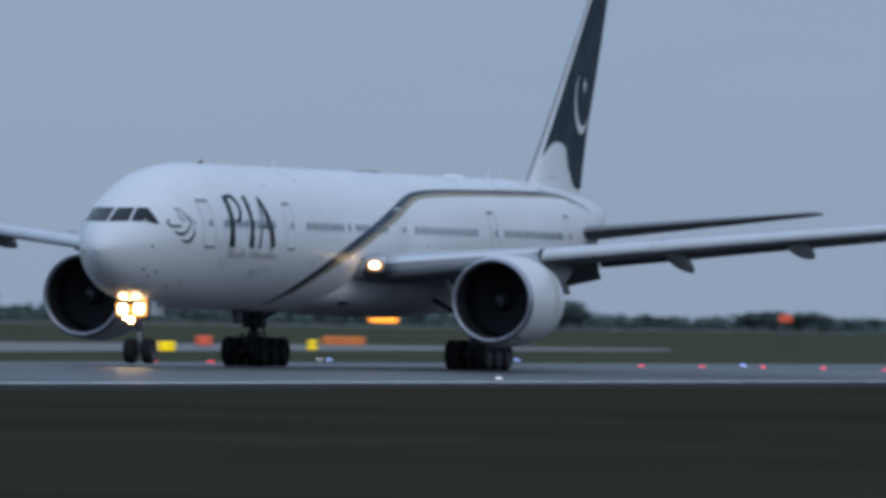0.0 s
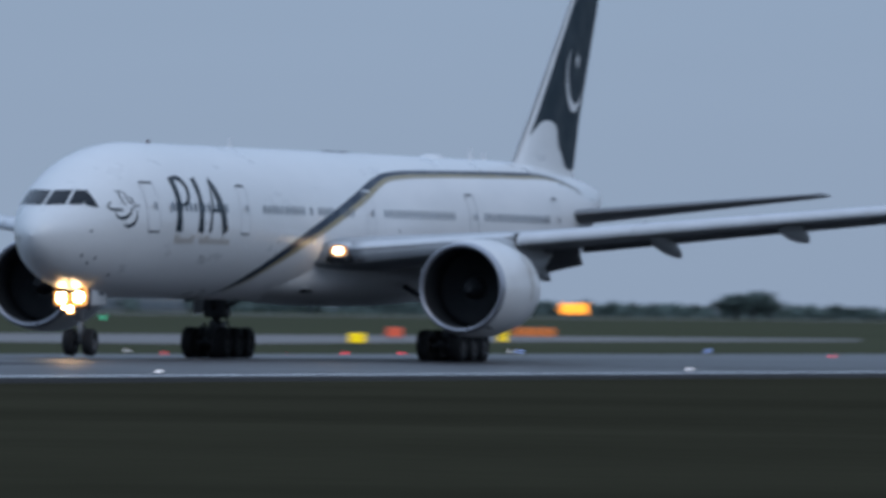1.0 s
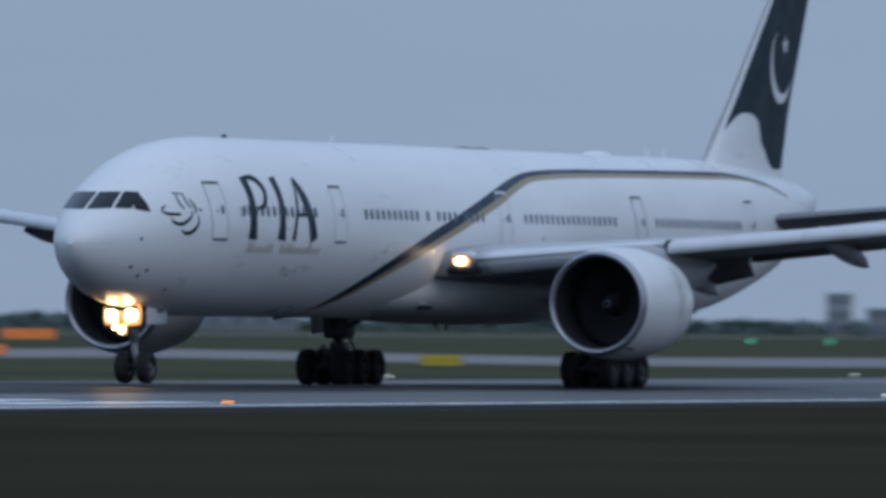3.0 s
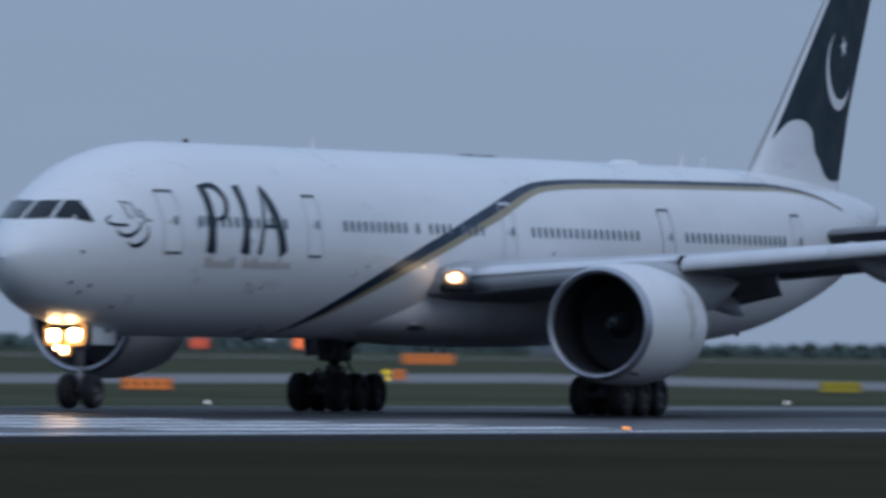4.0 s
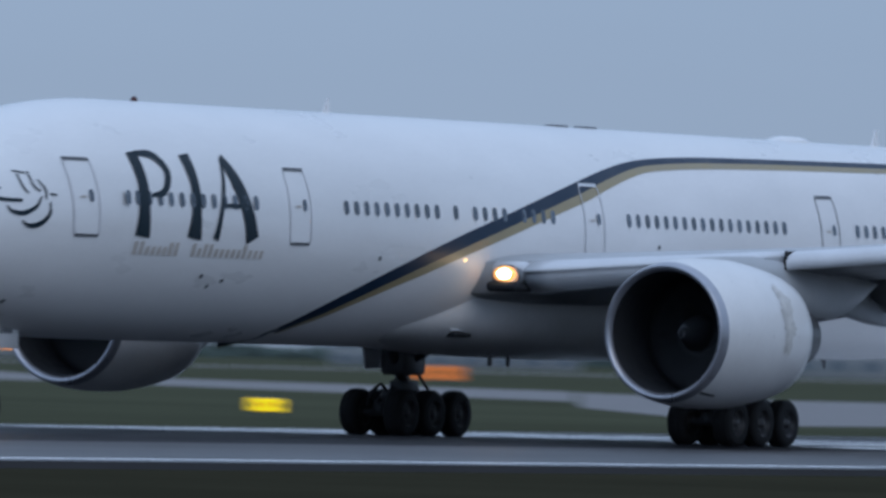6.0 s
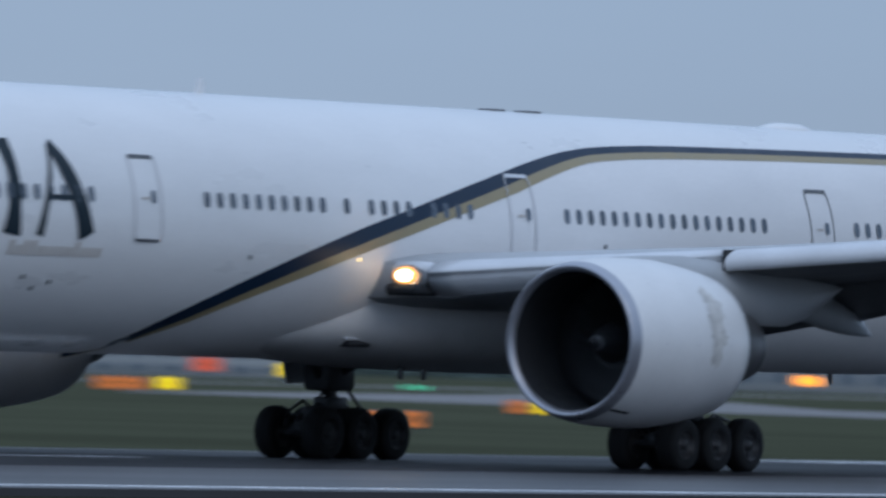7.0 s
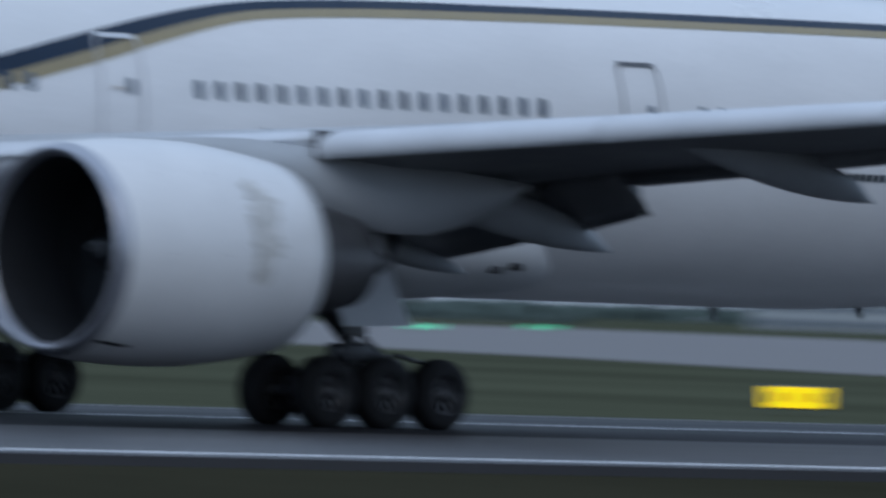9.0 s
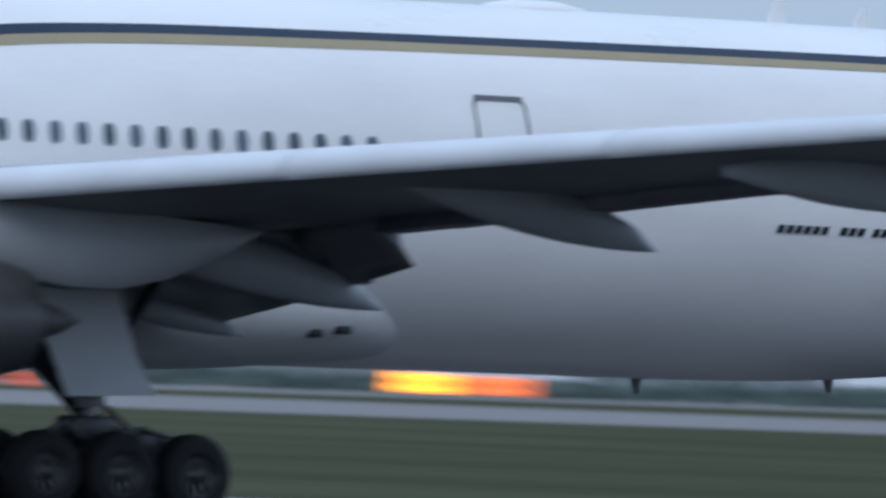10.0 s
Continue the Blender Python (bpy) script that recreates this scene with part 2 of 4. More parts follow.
def smooth_table(table, x):
    """Monotone-ish curve through the table."""
    xs = [p[0] for p in table]
    if x <= xs[0] or x >= xs[-1]:
        return lerp(table, x)
    i = max(k for k in range(len(xs) - 1) if xs[k] <= x)
    x0, y0 = table[i]
    x1, y1 = table[i + 1]

    def slope(k):
        if k <= 0 or k >= len(table) - 1:
            k0, k1 = max(0, k - 1), min(len(table) - 1, k + 1)
        else:
            k0, k1 = k - 1, k + 1
        return (table[k1][1] - table[k0][1]) / (table[k1][0] - table[k0][0])

    h, u = x1 - x0, (x - x0) / (x1 - x0)
    return ((1 + 2 * u) * (1 - u) ** 2 * y0 + u * (1 - u) ** 2 * h * slope(i) + u * u * (3 - 2 * u) * y1 + u * u * (u - 1) * h * slope(i + 1))


# ---- ground ----
RW_Y = 160.6


def runway_z(y):
    return -0.0058 * (RW_Y - y) if y < RW_Y else -0.0070 * (y - RW_Y)


ground = tagged(part("ground", ([(-5200, -900, -0.34), (5200, -900, -0.34), (5200, 6200, -0.34), (-5200, 6200, -0.34)], [[0, 1, 2, 3]]), GRASS, None, "", False), "dull damp airfield grass reaching to the horizon", "grass", kind="structure")


def sheet(name, outline, z, material, label, category, depth=0.1):
    n = len(outline)
    vs = [(x, y, z) for x, y in outline] + [(x, y, z - depth) for x, y in outline]
    fs = [list(range(n))] + [[i, i + n, (i + 1) % n + n, (i + 1) % n] for i in range(n)]
    return tagged(part(name, (vs, fs), material, None, "", False), label, category, kind="structure")


def runway_strip(y0, y1, x0, x1, lift, steps=2):
    """A strip that follows the runway's crowned top."""
    ys = [y0 + (y1 - y0) * i / steps for i in range(steps + 1)]
    top = [(x, y, runway_z(y) + lift) for y in ys for x in (x0, x1)]
    vs = top + [(x0, y0, -0.36), (x1, y0, -0.36), (x0, y1, -0.36), (x1, y1, -0.36)]
    k = len(top)
    fs = [[2 * i, 2 * i + 1, 2 * i + 3, 2 * i + 2] for i in range(steps)]
    fs += [[0, k, k + 1, 1], [k - 2, k - 1, k + 3, k + 2]]
    return vs, fs


def flat_strip(y0, y1, x0, x1, lift):
    ys = [y0, y1] if (y0 - RW_Y) * (y1 - RW_Y) >= 0 else [y0, RW_Y, y1]
    vs = [(x, y, runway_z(y) + lift) for y in ys for x in (x0, x1)]
    return vs, [[2 * i, 2 * i + 1, 2 * i + 3, 2 * i + 2] for i in range(len(ys) - 1)]


runway = tagged(part("runway", runway_strip(RW_Y - 30.5, RW_Y + 31.0, -800, 1900, 0.0, 12), ASPHALT, None, "", False), "damp dark asphalt runway with a crowned surface", "runway", kind="structure")
# dark band: tyre rubber, with the airliner's reflection and shade painted in
part("rubber_and_shade_band", flat_strip(RW_Y - 11.0, RW_Y + 27.0, -800, 415, 0.003), RUBBER_AND_SHADE, runway, "asphalt darkened for tyre rubber and the airliner's painted reflection", False)
part("edge_line", flat_strip(RW_Y - 28.9, RW_Y - 27.9, -800, 540, 0.005), MARK, runway, "white painted edge line", False)
part("edge_line", flat_strip(RW_Y + 27.9, RW_Y + 28.9, -800, 540, 0.005), DULLMARK, runway, "worn grey painted edge line", False)
for side in (-1, 1):
    for i in range(6):
        y = RW_Y + side * (2.2 + i * 4.4)
        part("threshold_bar", flat_strip(y - 1.15, y + 1.15, 292, 323, 0.009), MARK, runway, "", False)
for i in range(8):
    part("centre_dash", flat_strip(RW_Y - 0.45, RW_Y + 0.45, 200 - i * 50, 230 - i * 50, 0.007), MARK, runway, "", False)

sheet("infield", [(-1900, RW_Y + 30.8), (5000, RW_Y + 30.8), (5000, 3900), (-1900, 3900)], -0.322, INFIELD, "mown infield grass beyond the runway, lightened for haze", "grass", 0.05)
def bearing_sheet(name, rows, z, label):
    """A paved strip that winds across the field, from (bearing, nearest, farthest) rows."""
    ring = [(d * math.sin(radians(b)), d * math.cos(radians(b))) for b, d, _ in rows] + [(d * math.sin(radians(b)), d * math.cos(radians(b))) for b, _, d in rows[::-1]]
    n = len(rows)
    vs = [(x, y, z) for x, y in ring] + [(x, y, z - 0.05) for x, y in ring]
    fs = [[i, i + 1, 2 * n - 2 - i, 2 * n - 1 - i] for i in range(n - 1)] + [[i, i + 2 * n, (i + 1) % (2 * n) + 2 * n, (i + 1) % (2 * n)] for i in range(2 * n)]
    return tagged(part(name, (vs, fs), CONCRETE, None, "", False), label, "taxiway", kind="structure")


bearing_sheet("taxiway", [(61.0, 620, 880), (61.9, 487, 819), (62.8, 515, 835), (64.1, 696, 876), (66.8, 830, 1080), (69.0, 735, 910), (70.6, 745, 965), (72.1, 871, 1038), (73.8, 1020, 1080)], -0.30, "pale concrete taxiway parallel to the runway")
bearing_sheet("exit_taxiway", [(30, 800, 1300), (40, 800, 1200), (43, 750, 1180), (44.6, 700, 1500), (46, 635, 1600), (47.4, 560, 1500), (48.6, 560, 1000), (49.8, 700, 740)], -0.297, "pale concrete exit taxiway curving away")
bearing_sheet("link_taxiway", [(55.0, 990, 1020), (56.7, 910, 1230), (57.3, 860, 1600), (58.4, 830, 1000), (60.98, 700, 900)], -0.299, "pale concrete link between two taxiways")
sheet("far_taxiway", [(1200, 860), (3900, 838), (3900, 903), (1200, 920)], -0.305, CONCRETE, "far strip of pale concrete", "taxiway")
sheet("far_apron", [(393, 1178), (1571, 1505), (1505, 1833), (327, 1571)], -0.303, CONCRETE, "far pale concrete apron", "apron")


# ---- airliner: body space runs aft from the nose along x, port is -y ----
FC, FR = 5.505, 3.1
TOP = [(0.15, 4.80), (0.3, 5.12), (0.6, 5.42), (1, 5.72), (2, 6.28), (3, 6.78), (4, 7.24), (5, 7.64), (6, 7.97), (7, 8.21), (8, 8.39), (9.5, 8.54), (11, 8.605), (56, 8.605), (60, 8.56), (64, 8.38), (68, 8.10), (71, 7.80), (73.2, 7.45)]
BOT = [(0.15, 4.80), (0.3, 4.40), (0.6, 4.06), (1, 3.76), (2, 3.28), (3, 3.00), (4, 2.81), (5, 2.67), (6, 2.57), (8, 2.45), (10, 2.405), (52, 2.405), (55, 2.44), (58, 2.62), (61, 2.98), (64, 3.52), (67, 4.15), (70, 5.0), (72, 5.85), (73.2, 6.7)]
WID = [(0.15, 0.0), (0.3, 0.34), (0.6, 0.62), (1, 0.90), (2, 1.38), (3, 1.76), (4, 2.07), (5, 2.31), (6, 2.50), (7, 2.63), (8, 2.72), (9.5, 2.80), (11, 2.82), (52, 2.82), (56, 2.71), (60, 2.42), (64, 1.93), (68, 1.26), (71, 0.67), (73.2, 0.22)]
MIDZ = [(0.15, 4.80), (2, 5.0), (4, 5.25), (7, 5.45), (9.5, FC), (52, FC), (60, 5.75), (68, 6.5), (73.2, 7.1)]


def section(s):
    return smooth_table(TOP, s), smooth_table(BOT, s), max(0.001, smooth_table(WID, s)), smooth_table(MIDZ, s)


def side_y(s, z, lift=0.012):
    """Port side of the hull at that station and height."""
    top, bot, w, m = section(s)
    h = (top - m) if z > m else (m - bot)
    k = min(1.0, abs(z - m) / max(h, 1e-4))
    return -(w * math.sqrt(max(0.0, 1 - k * k)) + lift)


def hull_ring(s, n=72):
    top, bot, w, m = section(s)
    ring = []
    for i in range(n):
        a = i * math.tau / n
        c, q = math.cos(a), math.sin(a)
        ring.append((s, w * c, m + (q * (top - m) if q > 0 else q * (m - bot))))
    return ring


# port stripe: upper edge of the dark band as (station, height)
STRIPE = [(18.0, 2.45), (18.6, 2.80), (19.55, 3.33), (21.28, 4.03), (23.45, 4.75), (25.98, 5.47), (28.24, 6.02), (30.72, 6.60), (33.5, 7.20), (35.0, 7.48), (36.3, 7.67), (37.74, 7.80), (40, 7.90), (42.5, 7.95), (50.0, 8.03), (56.0, 8.07), (60, 8.06), (64, 7.80), (67, 7.30)]

airliner = tagged(new("airliner"), "white twin-engine airliner with green and gold stripe, rolling on runway", "airplane")
airliner.empty_display_size = 2.0

stations = [0.15, 0.17, 0.21, 0.3, 0.42, 0.57, 0.75, 1, 1.5, 2, 2.5, 3, 3.5, 4, 4.5, 5, 6, 7, 8, 9, 10, 11] + [12 + i for i in range(40)] + [52 + 0.75 * i for i in range(28)] + [73.2]
hull = loft([hull_ring(s) for s in stations], True, True)


def aft_of_stripe(f):
    s, y, z = f.center
    if s < 18.0:
        return False
    line = smooth_table(STRIPE, s) - 0.3
    return z < line


me = mesh_of("fuselage", hull[0], hull[1], WHITE, True, CREAM, aft_of_stripe)
fuselage = new("fuselage", me)
fuselage.parent = airliner


def on_side(points, lift=0.012):
    return [(s, side_y(s, z, lift), z) for s, z in points]


def band(path, off0, off1, s0, s1, n, lift):
    """A strip painted along a curve on the port side, between two offsets below it."""
    rows = []
    for i in range(n + 1):
        s = s0 + (s1 - s0) * i / n
        z = smooth_table(path, s)
        d = (smooth_table(path, s + 0.05) - smooth_table(path, s - 0.05)) / 0.1
        k = math.hypot(1, d)
        row = []
        for j in range(4):
            o = off0(s) + (off1(s) - off0(s)) * j / 3
            row.append((s + o * d / k, z - o / k))
        rows.append(on_side(row, lift))
    return loft(rows, False, False)


def dark_w(s):
    return lerp([(18, 0.16), (20, 0.34), (26, 0.37), (33, 0.31), (37, 0.17), (45, 0.14), (58, 0.14), (67, 0.05)], s)


def gold_w(s):
    return dark_w(s) + lerp([(18, 0.02), (20, 0.14), (24, 0.24), (33, 0.25), (37, 0.17), (58, 0.13), (67, 0.04)], s)


part("stripe", band(STRIPE, lambda s: 0.0, dark_w, 18.0, 67, 110, 0.014), GLOSSGREEN, fuselage, "dark green painted stripe")
part("gold_stripe", band(STRIPE, dark_w, gold_w, 18.0, 67, 110, 0.012), GOLD, fuselage, "dull gold painted stripe")


def quad_on_side(s0, s1, z0, z1, lift=0.014, slant=0.0, ns=2, nz=4):
    rows = []
    for j in range(nz + 1):
        z = z0 + (z1 - z0) * j / nz
        rows.append(on_side([(s0 + (s1 - s0) * i / ns + slant * j / nz, z) for i in range(ns + 1)], lift))
    return loft(rows, False, False)


def stroke(points, widths, lift=0.02, n=20):
    """A brush stroke on the port side through (station, height) points."""
    ts = list(range(len(points)))
    rows = []
    for i in range(n + 1):
        u = (len(points) - 1) * i / n
        px = smooth_table(list(zip(ts, [p[0] for p in points])), u)
        pz = smooth_table(list(zip(ts, [p[1] for p in points])), u)
        e = 0.02
        dx = smooth_table(list(zip(ts, [p[0] for p in points])), min(u + e, ts[-1])) - smooth_table(list(zip(ts, [p[0] for p in points])), max(u - e, 0))
        dz = smooth_table(list(zip(ts, [p[1] for p in points])), min(u + e, ts[-1])) - smooth_table(list(zip(ts, [p[1] for p in points])), max(u - e, 0))
        k = math.hypot(dx, dz) or 1
        w = lerp(list(zip(ts, widths)), u) / 2
        rows.append(on_side([(px - dz / k * w, pz + dx / k * w), (px, pz), (px + dz / k * w, pz - dx / k * w)], lift))
    return loft(rows, False, False)


# cabin windows: rounded panes, each with its own pale rim
def oval(s, z, a, b, n=12, power=2.6):
    pts = []
    for i in range(n):
        c, q = math.cos(i * math.tau / n), math.sin(i * math.tau / n)
        pts.append((s + a * math.copysign(abs(c) ** (2 / power), c), z + b * math.copysign(abs(q) ** (2 / power), q)))
    return pts


PITCH = 0.533
rows = [8.75 + PITCH * i for i in range(13)] + [19.82 + PITCH * i for i in range(10)] + [25.63] + [26.68 + PITCH * i for i in range(4)] + [29.34 + PITCH * i for i in range(4)]
rows += [35.22 + PITCH * i for i in range(18)] + [48.70 + PITCH * i for i in range(19)]
first = None
for s in rows:
    lift = 0.022 if s < 18 or not (26.2 < s < 30.0) else 0.03
    z = 6.05
    if s > 52:
        pts = on_side(oval(s, z, 0.125, 0.19), lift)
        ob = part("cabin_window", (pts, [list(range(12))[::-1]]), PORT, fuselage, "", False)
        continue
    if first is None or s > 11:
        pts0 = [(p[0] - s, p[1], p[2]) for p in on_side(oval(20.0, z, 0.125, 0.19), lift)]
        pts0 = [(p[0] + s - 20.0, p[1], p[2]) for p in pts0]
        if first is None or first.name != "pane":
            first = mesh_of("pane", [(p[0], p[1], p[2]) for p in pts0], [list(range(12))[::-1]], PORT, False)
        ob = new("cabin_window", first)
        ob.location = (s, 0, 0)
    else:
        pts = on_side(oval(s, z, 0.125, 0.19), lift)
        ob = new("cabin_window", mesh_of("pane_fwd", pts, [list(range(12))[::-1]], PORT, False))
    ob.parent = fuselage


def outline(s0, s1, z0, z1, r=0.16, w=0.05, lift=0.016, top=0.10, bottom=0.10):
    """The seam round a door: a closed ring of narrow strips."""
    pts = []
    for cx, cz, a0 in ((s1 - r, z1 - r, 0), (s0 + r, z1 - r, 90), (s0 + r, z0 + r, 180), (s1 - r, z0 + r, 270)):
        for k in range(5):
            a = radians(a0 + k * 22.5)
            pts.append((cx + r * math.cos(a), cz + r * math.sin(a)))
    full = []
    for i, p in enumerate(pts):
        q = pts[(i + 1) % len(pts)]
        d = math.hypot(q[0] - p[0], q[1] - p[1])
        k = max(1, int(d / 0.25))
        full += [(p[0] + (q[0] - p[0]) * j / k, p[1] + (q[1] - p[1]) * j / k) for j in range(k)]
    cx, cz = (s0 + s1) / 2, (z0 + z1) / 2
    inner = [(cx + (p[0] - cx) * (1 - 2 * w / (s1 - s0)), cz + (p[1] - cz) * (1 - 2 * w / (z1 - z0))) for p in full]
    a, b = on_side(full, lift), on_side(inner, lift)
    n = len(full)
    return a + b, [[i, (i + 1) % n, n + (i + 1) % n, n + i] for i in range(n)]


# passenger doors on the port side: station of the middle, darker seam or not
for s, seam in ((7.02, PALELINE), (17.42, PALELINE), (33.25, PALELINE), (47.05, LINE), (60.0, PALELINE)):
    lift = 0.03 if 30 < s < 36 else 0.016
    door = part("cabin_door", quad_on_side(s - 0.5, s + 0.5, 5.08, 6.92, 0.008 if s != 33.25 else 0.004), CREAM if s > 30 else WHITE, airliner, "closed passenger door")
    part("door_seam", outline(s - 0.56, s + 0.56, 5.02, 6.98, 0.16, 0.045, lift), seam, door)
    part("top_hinge", quad_on_side(s - 0.5, s + 0.5, 6.93, 7.02, lift + 0.01), LINE if s != 33.25 else SLAT, door, "dark rain gutter")
    part("sill", quad_on_side(s - 0.48, s + 0.48, 5.0, 5.07, lift + 0.01), LINE, door, "dark door sill")
    part("door_window", (on_side(oval(s + 0.22, 6.05, 0.10, 0.16), lift + 0.01), [list(range(12))[::-1]]), PORT, door, "", False)
    part("door_handle", quad_on_side(s - 0.25, s + 0.02, 5.98, 6.04, lift + 0.01), TAN, door)

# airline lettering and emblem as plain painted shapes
MARKS = [
    ("lettering", [(9.78, 7.22), (9.86, 6.5), (9.80, 5.7), (9.74, 5.06)], [0.42, 0.40, 0.44, 0.60]),
    ("lettering", [(9.95, 7.20), (10.75, 7.15), (11.18, 6.75), (10.85, 6.25), (10.2, 6.12)], [0.10, 0.20, 0.26, 0.18, 0.08]),
    ("lettering", [(12.33, 7.23), (12.42, 6.5), (12.36, 5.7), (12.28, 5.06)], [0.46, 0.36, 0.40, 0.62]),
    ("lettering", [(14.15, 7.2), (14.55, 6.6), (14.95, 5.8), (15.22, 5.07)], [0.26, 0.44, 0.46, 0.52]),
    ("lettering", [(14.1, 7.1), (13.85, 6.4), (13.55, 5.6), (13.38, 5.06)], [0.08, 0.14, 0.17, 0.26]),
    ("lettering", [(13.65, 5.95), (14.9, 5.95)], [0.10, 0.10]),
]
for name, pts, w in MARKS:
    part(name, stroke([(a - 0.25, b) for a, b in pts], [1.14 * x for x in w], 0.026), GREEN, fuselage, "dark green painted letter stroke", False)
lrnd = random.Random(3)
# one small bar for each unreadable character
for start, count in ((9.15, 8), (12.0, 13)):
    for i in range(count):
        s0 = start + 0.285 * i
        tall = 0.34 if i == 0 or lrnd.random() < 0.3 else 0.22
        part("small_lettering", quad_on_side(s0, s0 + 0.17, 4.60, 4.60 + tall, 0.02, 0.05), TAN, fuselage, "faded tan lettering", False)
EMBLEM = [
    ([(3.55, 6.16), (3.25, 6.02), (3.45, 5.88), (4.2, 5.86)], [0.04, 0.08, 0.12, 0.10]),
    ([(3.6, 5.72), (3.75, 5.58), (4.2, 5.54), (4.7, 5.72), (4.95, 5.98)], [0.04, 0.12, 0.15, 0.11, 0.05]),
    ([(4.1, 5.34), (4.4, 5.22), (4.85, 5.30), (5.2, 5.55), (5.25, 5.85)], [0.04, 0.14, 0.16, 0.11, 0.05]),
    ([(4.3, 6.52), (4.35, 6.2), (4.5, 6.05)], [0.06, 0.08, 0.06]),
    ([(4.2, 6.6), (4.6, 6.56)], [0.05, 0.05]),
    ([(4.7, 6.6), (4.75, 6.25), (4.95, 6.1)], [0.06, 0.08, 0.06]),
    ([(4.95, 6.4), (5.15, 6.15), (5.1, 5.9)], [0.05, 0.09, 0.05]),
    ([(5.3, 6.05), (5.55, 6.02)], [0.06, 0.06]),
]
for pts, w in EMBLEM:
    part("emblem_stroke", stroke([(4.4 + (a - 4.4) * 0.92 + 0.42, b) for a, b in pts], [0.85 * x for x in w], 0.02), GREEN, fuselage, "dark green painted emblem", False)
for start, count in ((52.85, 6), (54.25, 3), (54.98, 4)):
    for i in range(count):
        s0 = start + 0.195 * i
        part("type_lettering", quad_on_side(s0, s0 + 0.15, 4.95, 5.09, 0.02, 0.05), GREEN, fuselage, "dark small lettering", False)

# cockpit glazing on both sides
def hull_at(y, z, lift=0.015):
    """The point of the nose at that breadth and height."""
    lo, hi = 0.16, 10.0
    for _ in range(40):
        s = (lo + hi) / 2
        top, bot, w, m = section(s)
        h = top - m if z > m else m - bot
        inside = (y / w) ** 2 + ((z - m) / max(h, 1e-4)) ** 2 < 1
        lo, hi = (lo, s) if inside else (s, hi)
    return Vector((hi - lift, y * (1 + lift / 3), z + lift))


def nose_pane(corners, k=6):
    """A pane that follows the nose between four (breadth, height) corners."""
    (a, b, c, d) = [Vector(p) for p in corners]
    rows = []
    for j in range(k + 1):
        v = j / k
        p, q = a.lerp(d, v), b.lerp(c, v)
        rows.append([hull_at(*(p.lerp(q, i / k))) for i in range(k + 1)])
    return loft(rows, False, False)


PANES = {
    -1: ([(0.05, 6.00), (0.76, 6.03), (0.70, 6.60), (0.05, 6.58)], [(0.84, 6.03), (1.24, 6.03), (1.15, 6.60), (0.78, 6.60)], ),
    1: ([(0.06, 6.00), (1.10, 6.03), (1.02, 6.60), (0.06, 6.58)], [(1.17, 6.03), (1.50, 5.99), (1.38, 6.56), (1.09, 6.60)]),
}
for side, panes in PANES.items():
    for cor in panes:
        part("cockpit_window", nose_pane([(side * y, z) for y, z in cor]), GLASS, fuselage, "dark cockpit glass")

rows = []
for j in range(7):
    v = j / 6
    lo, hi = Vector((2.66, 6.02)).lerp(Vector((2.98, 6.60)), v), Vector((3.22, 5.92)).lerp(Vector((3.30, 6.54)), v)
    rows.append([(p.x, side_y(p.x, p.y, 0.02), p.y) for p in [lo.lerp(hi, i / 6) for i in range(7)]])
part("cockpit_window", loft(rows, False, False), GLASS, fuselage, "dark cockpit glass")

# belly fairing
BF = [(22.5, 0.8, 0.30, 3.20), (24, 1.5, 0.72, 3.30), (26, 2.0, 0.98, 3.42), (28, 2.5, 1.22, 3.55), (30, 2.95, 1.42, 3.66), (32, 3.2, 1.50, 3.70), (36, 3.28, 1.53, 3.70), (40, 3.18, 1.46, 3.68), (42.5, 2.8, 1.30, 3.60), (44.5, 2.35, 1.05, 3.50), (46, 1.6, 0.75, 3.30), (46.9, 0.5, 0.35, 3.1)]
rings = []
for i in range(41):
    s = 22.5 + 24.4 * i / 40
    w, h, c = (smooth_table([(b[0], b[k]) for b in BF], s) for k in (1, 2, 3))
    rings.append([(s, w * math.copysign(abs(math.cos(a)) ** 0.75, math.cos(a)), c + h * math.copysign(abs(math.sin(a)) ** 0.85, math.sin(a))) for a in [k * math.tau / 48 for k in range(48)]])
part("belly_fairing", loft(rings), BELLY, airliner, "grey wing root fairing")
for s, z in ((43.5, 2.96), (44.1, 3.03)):
    part("fairing_vent", box(s - 0.12, s + 0.12, -2.5, -2.0, z - 0.07, z + 0.07, 0.02), DARK, airliner)

scoop = part("air_scoop", box(26.9, 27.85, -2.14, -1.75, 2.73, 2.89, 0.05), DARK, airliner, "dark cooling-air scoop in the fairing")
part("scoop_lip", box(26.8, 27.9, -2.13, -1.75, 2.90, 2.95, 0.02), SLAT, scoop)
for s in (30.5, 31.5):
    part("drain_mast", box(s - 0.08, s + 0.08, -1.24, -1.16, 1.98, 2.35, 0.02), UNDER, airliner)


# ---- wings ----
LE = [(2.31, 26.4), (3.41, 27.2), (9.71, 31.6), (19.11, 38.2), (22.71, 40.7), (29.71, 45.6), (31.21, 47.2), (32.11, 48.9)]
LEZ = [(2.31, 4.35), (3.41, 4.45), (9.71, 5.12), (19.11, 6.12), (22.71, 6.5), (29.71, 7.25), (32.11, 7.55)]
TE = [(2.31, 38.9), (10.21, 39.6), (15.71, 41.5), (29.71, 47.9), (31.21, 48.9), (32.11, 49.5)]
TEZ = [(2.31, 4.15), (10.21, 4.78), (15.71, 5.42), (22.71, 6.22), (29.71, 7.15), (32.11, 7.5)]


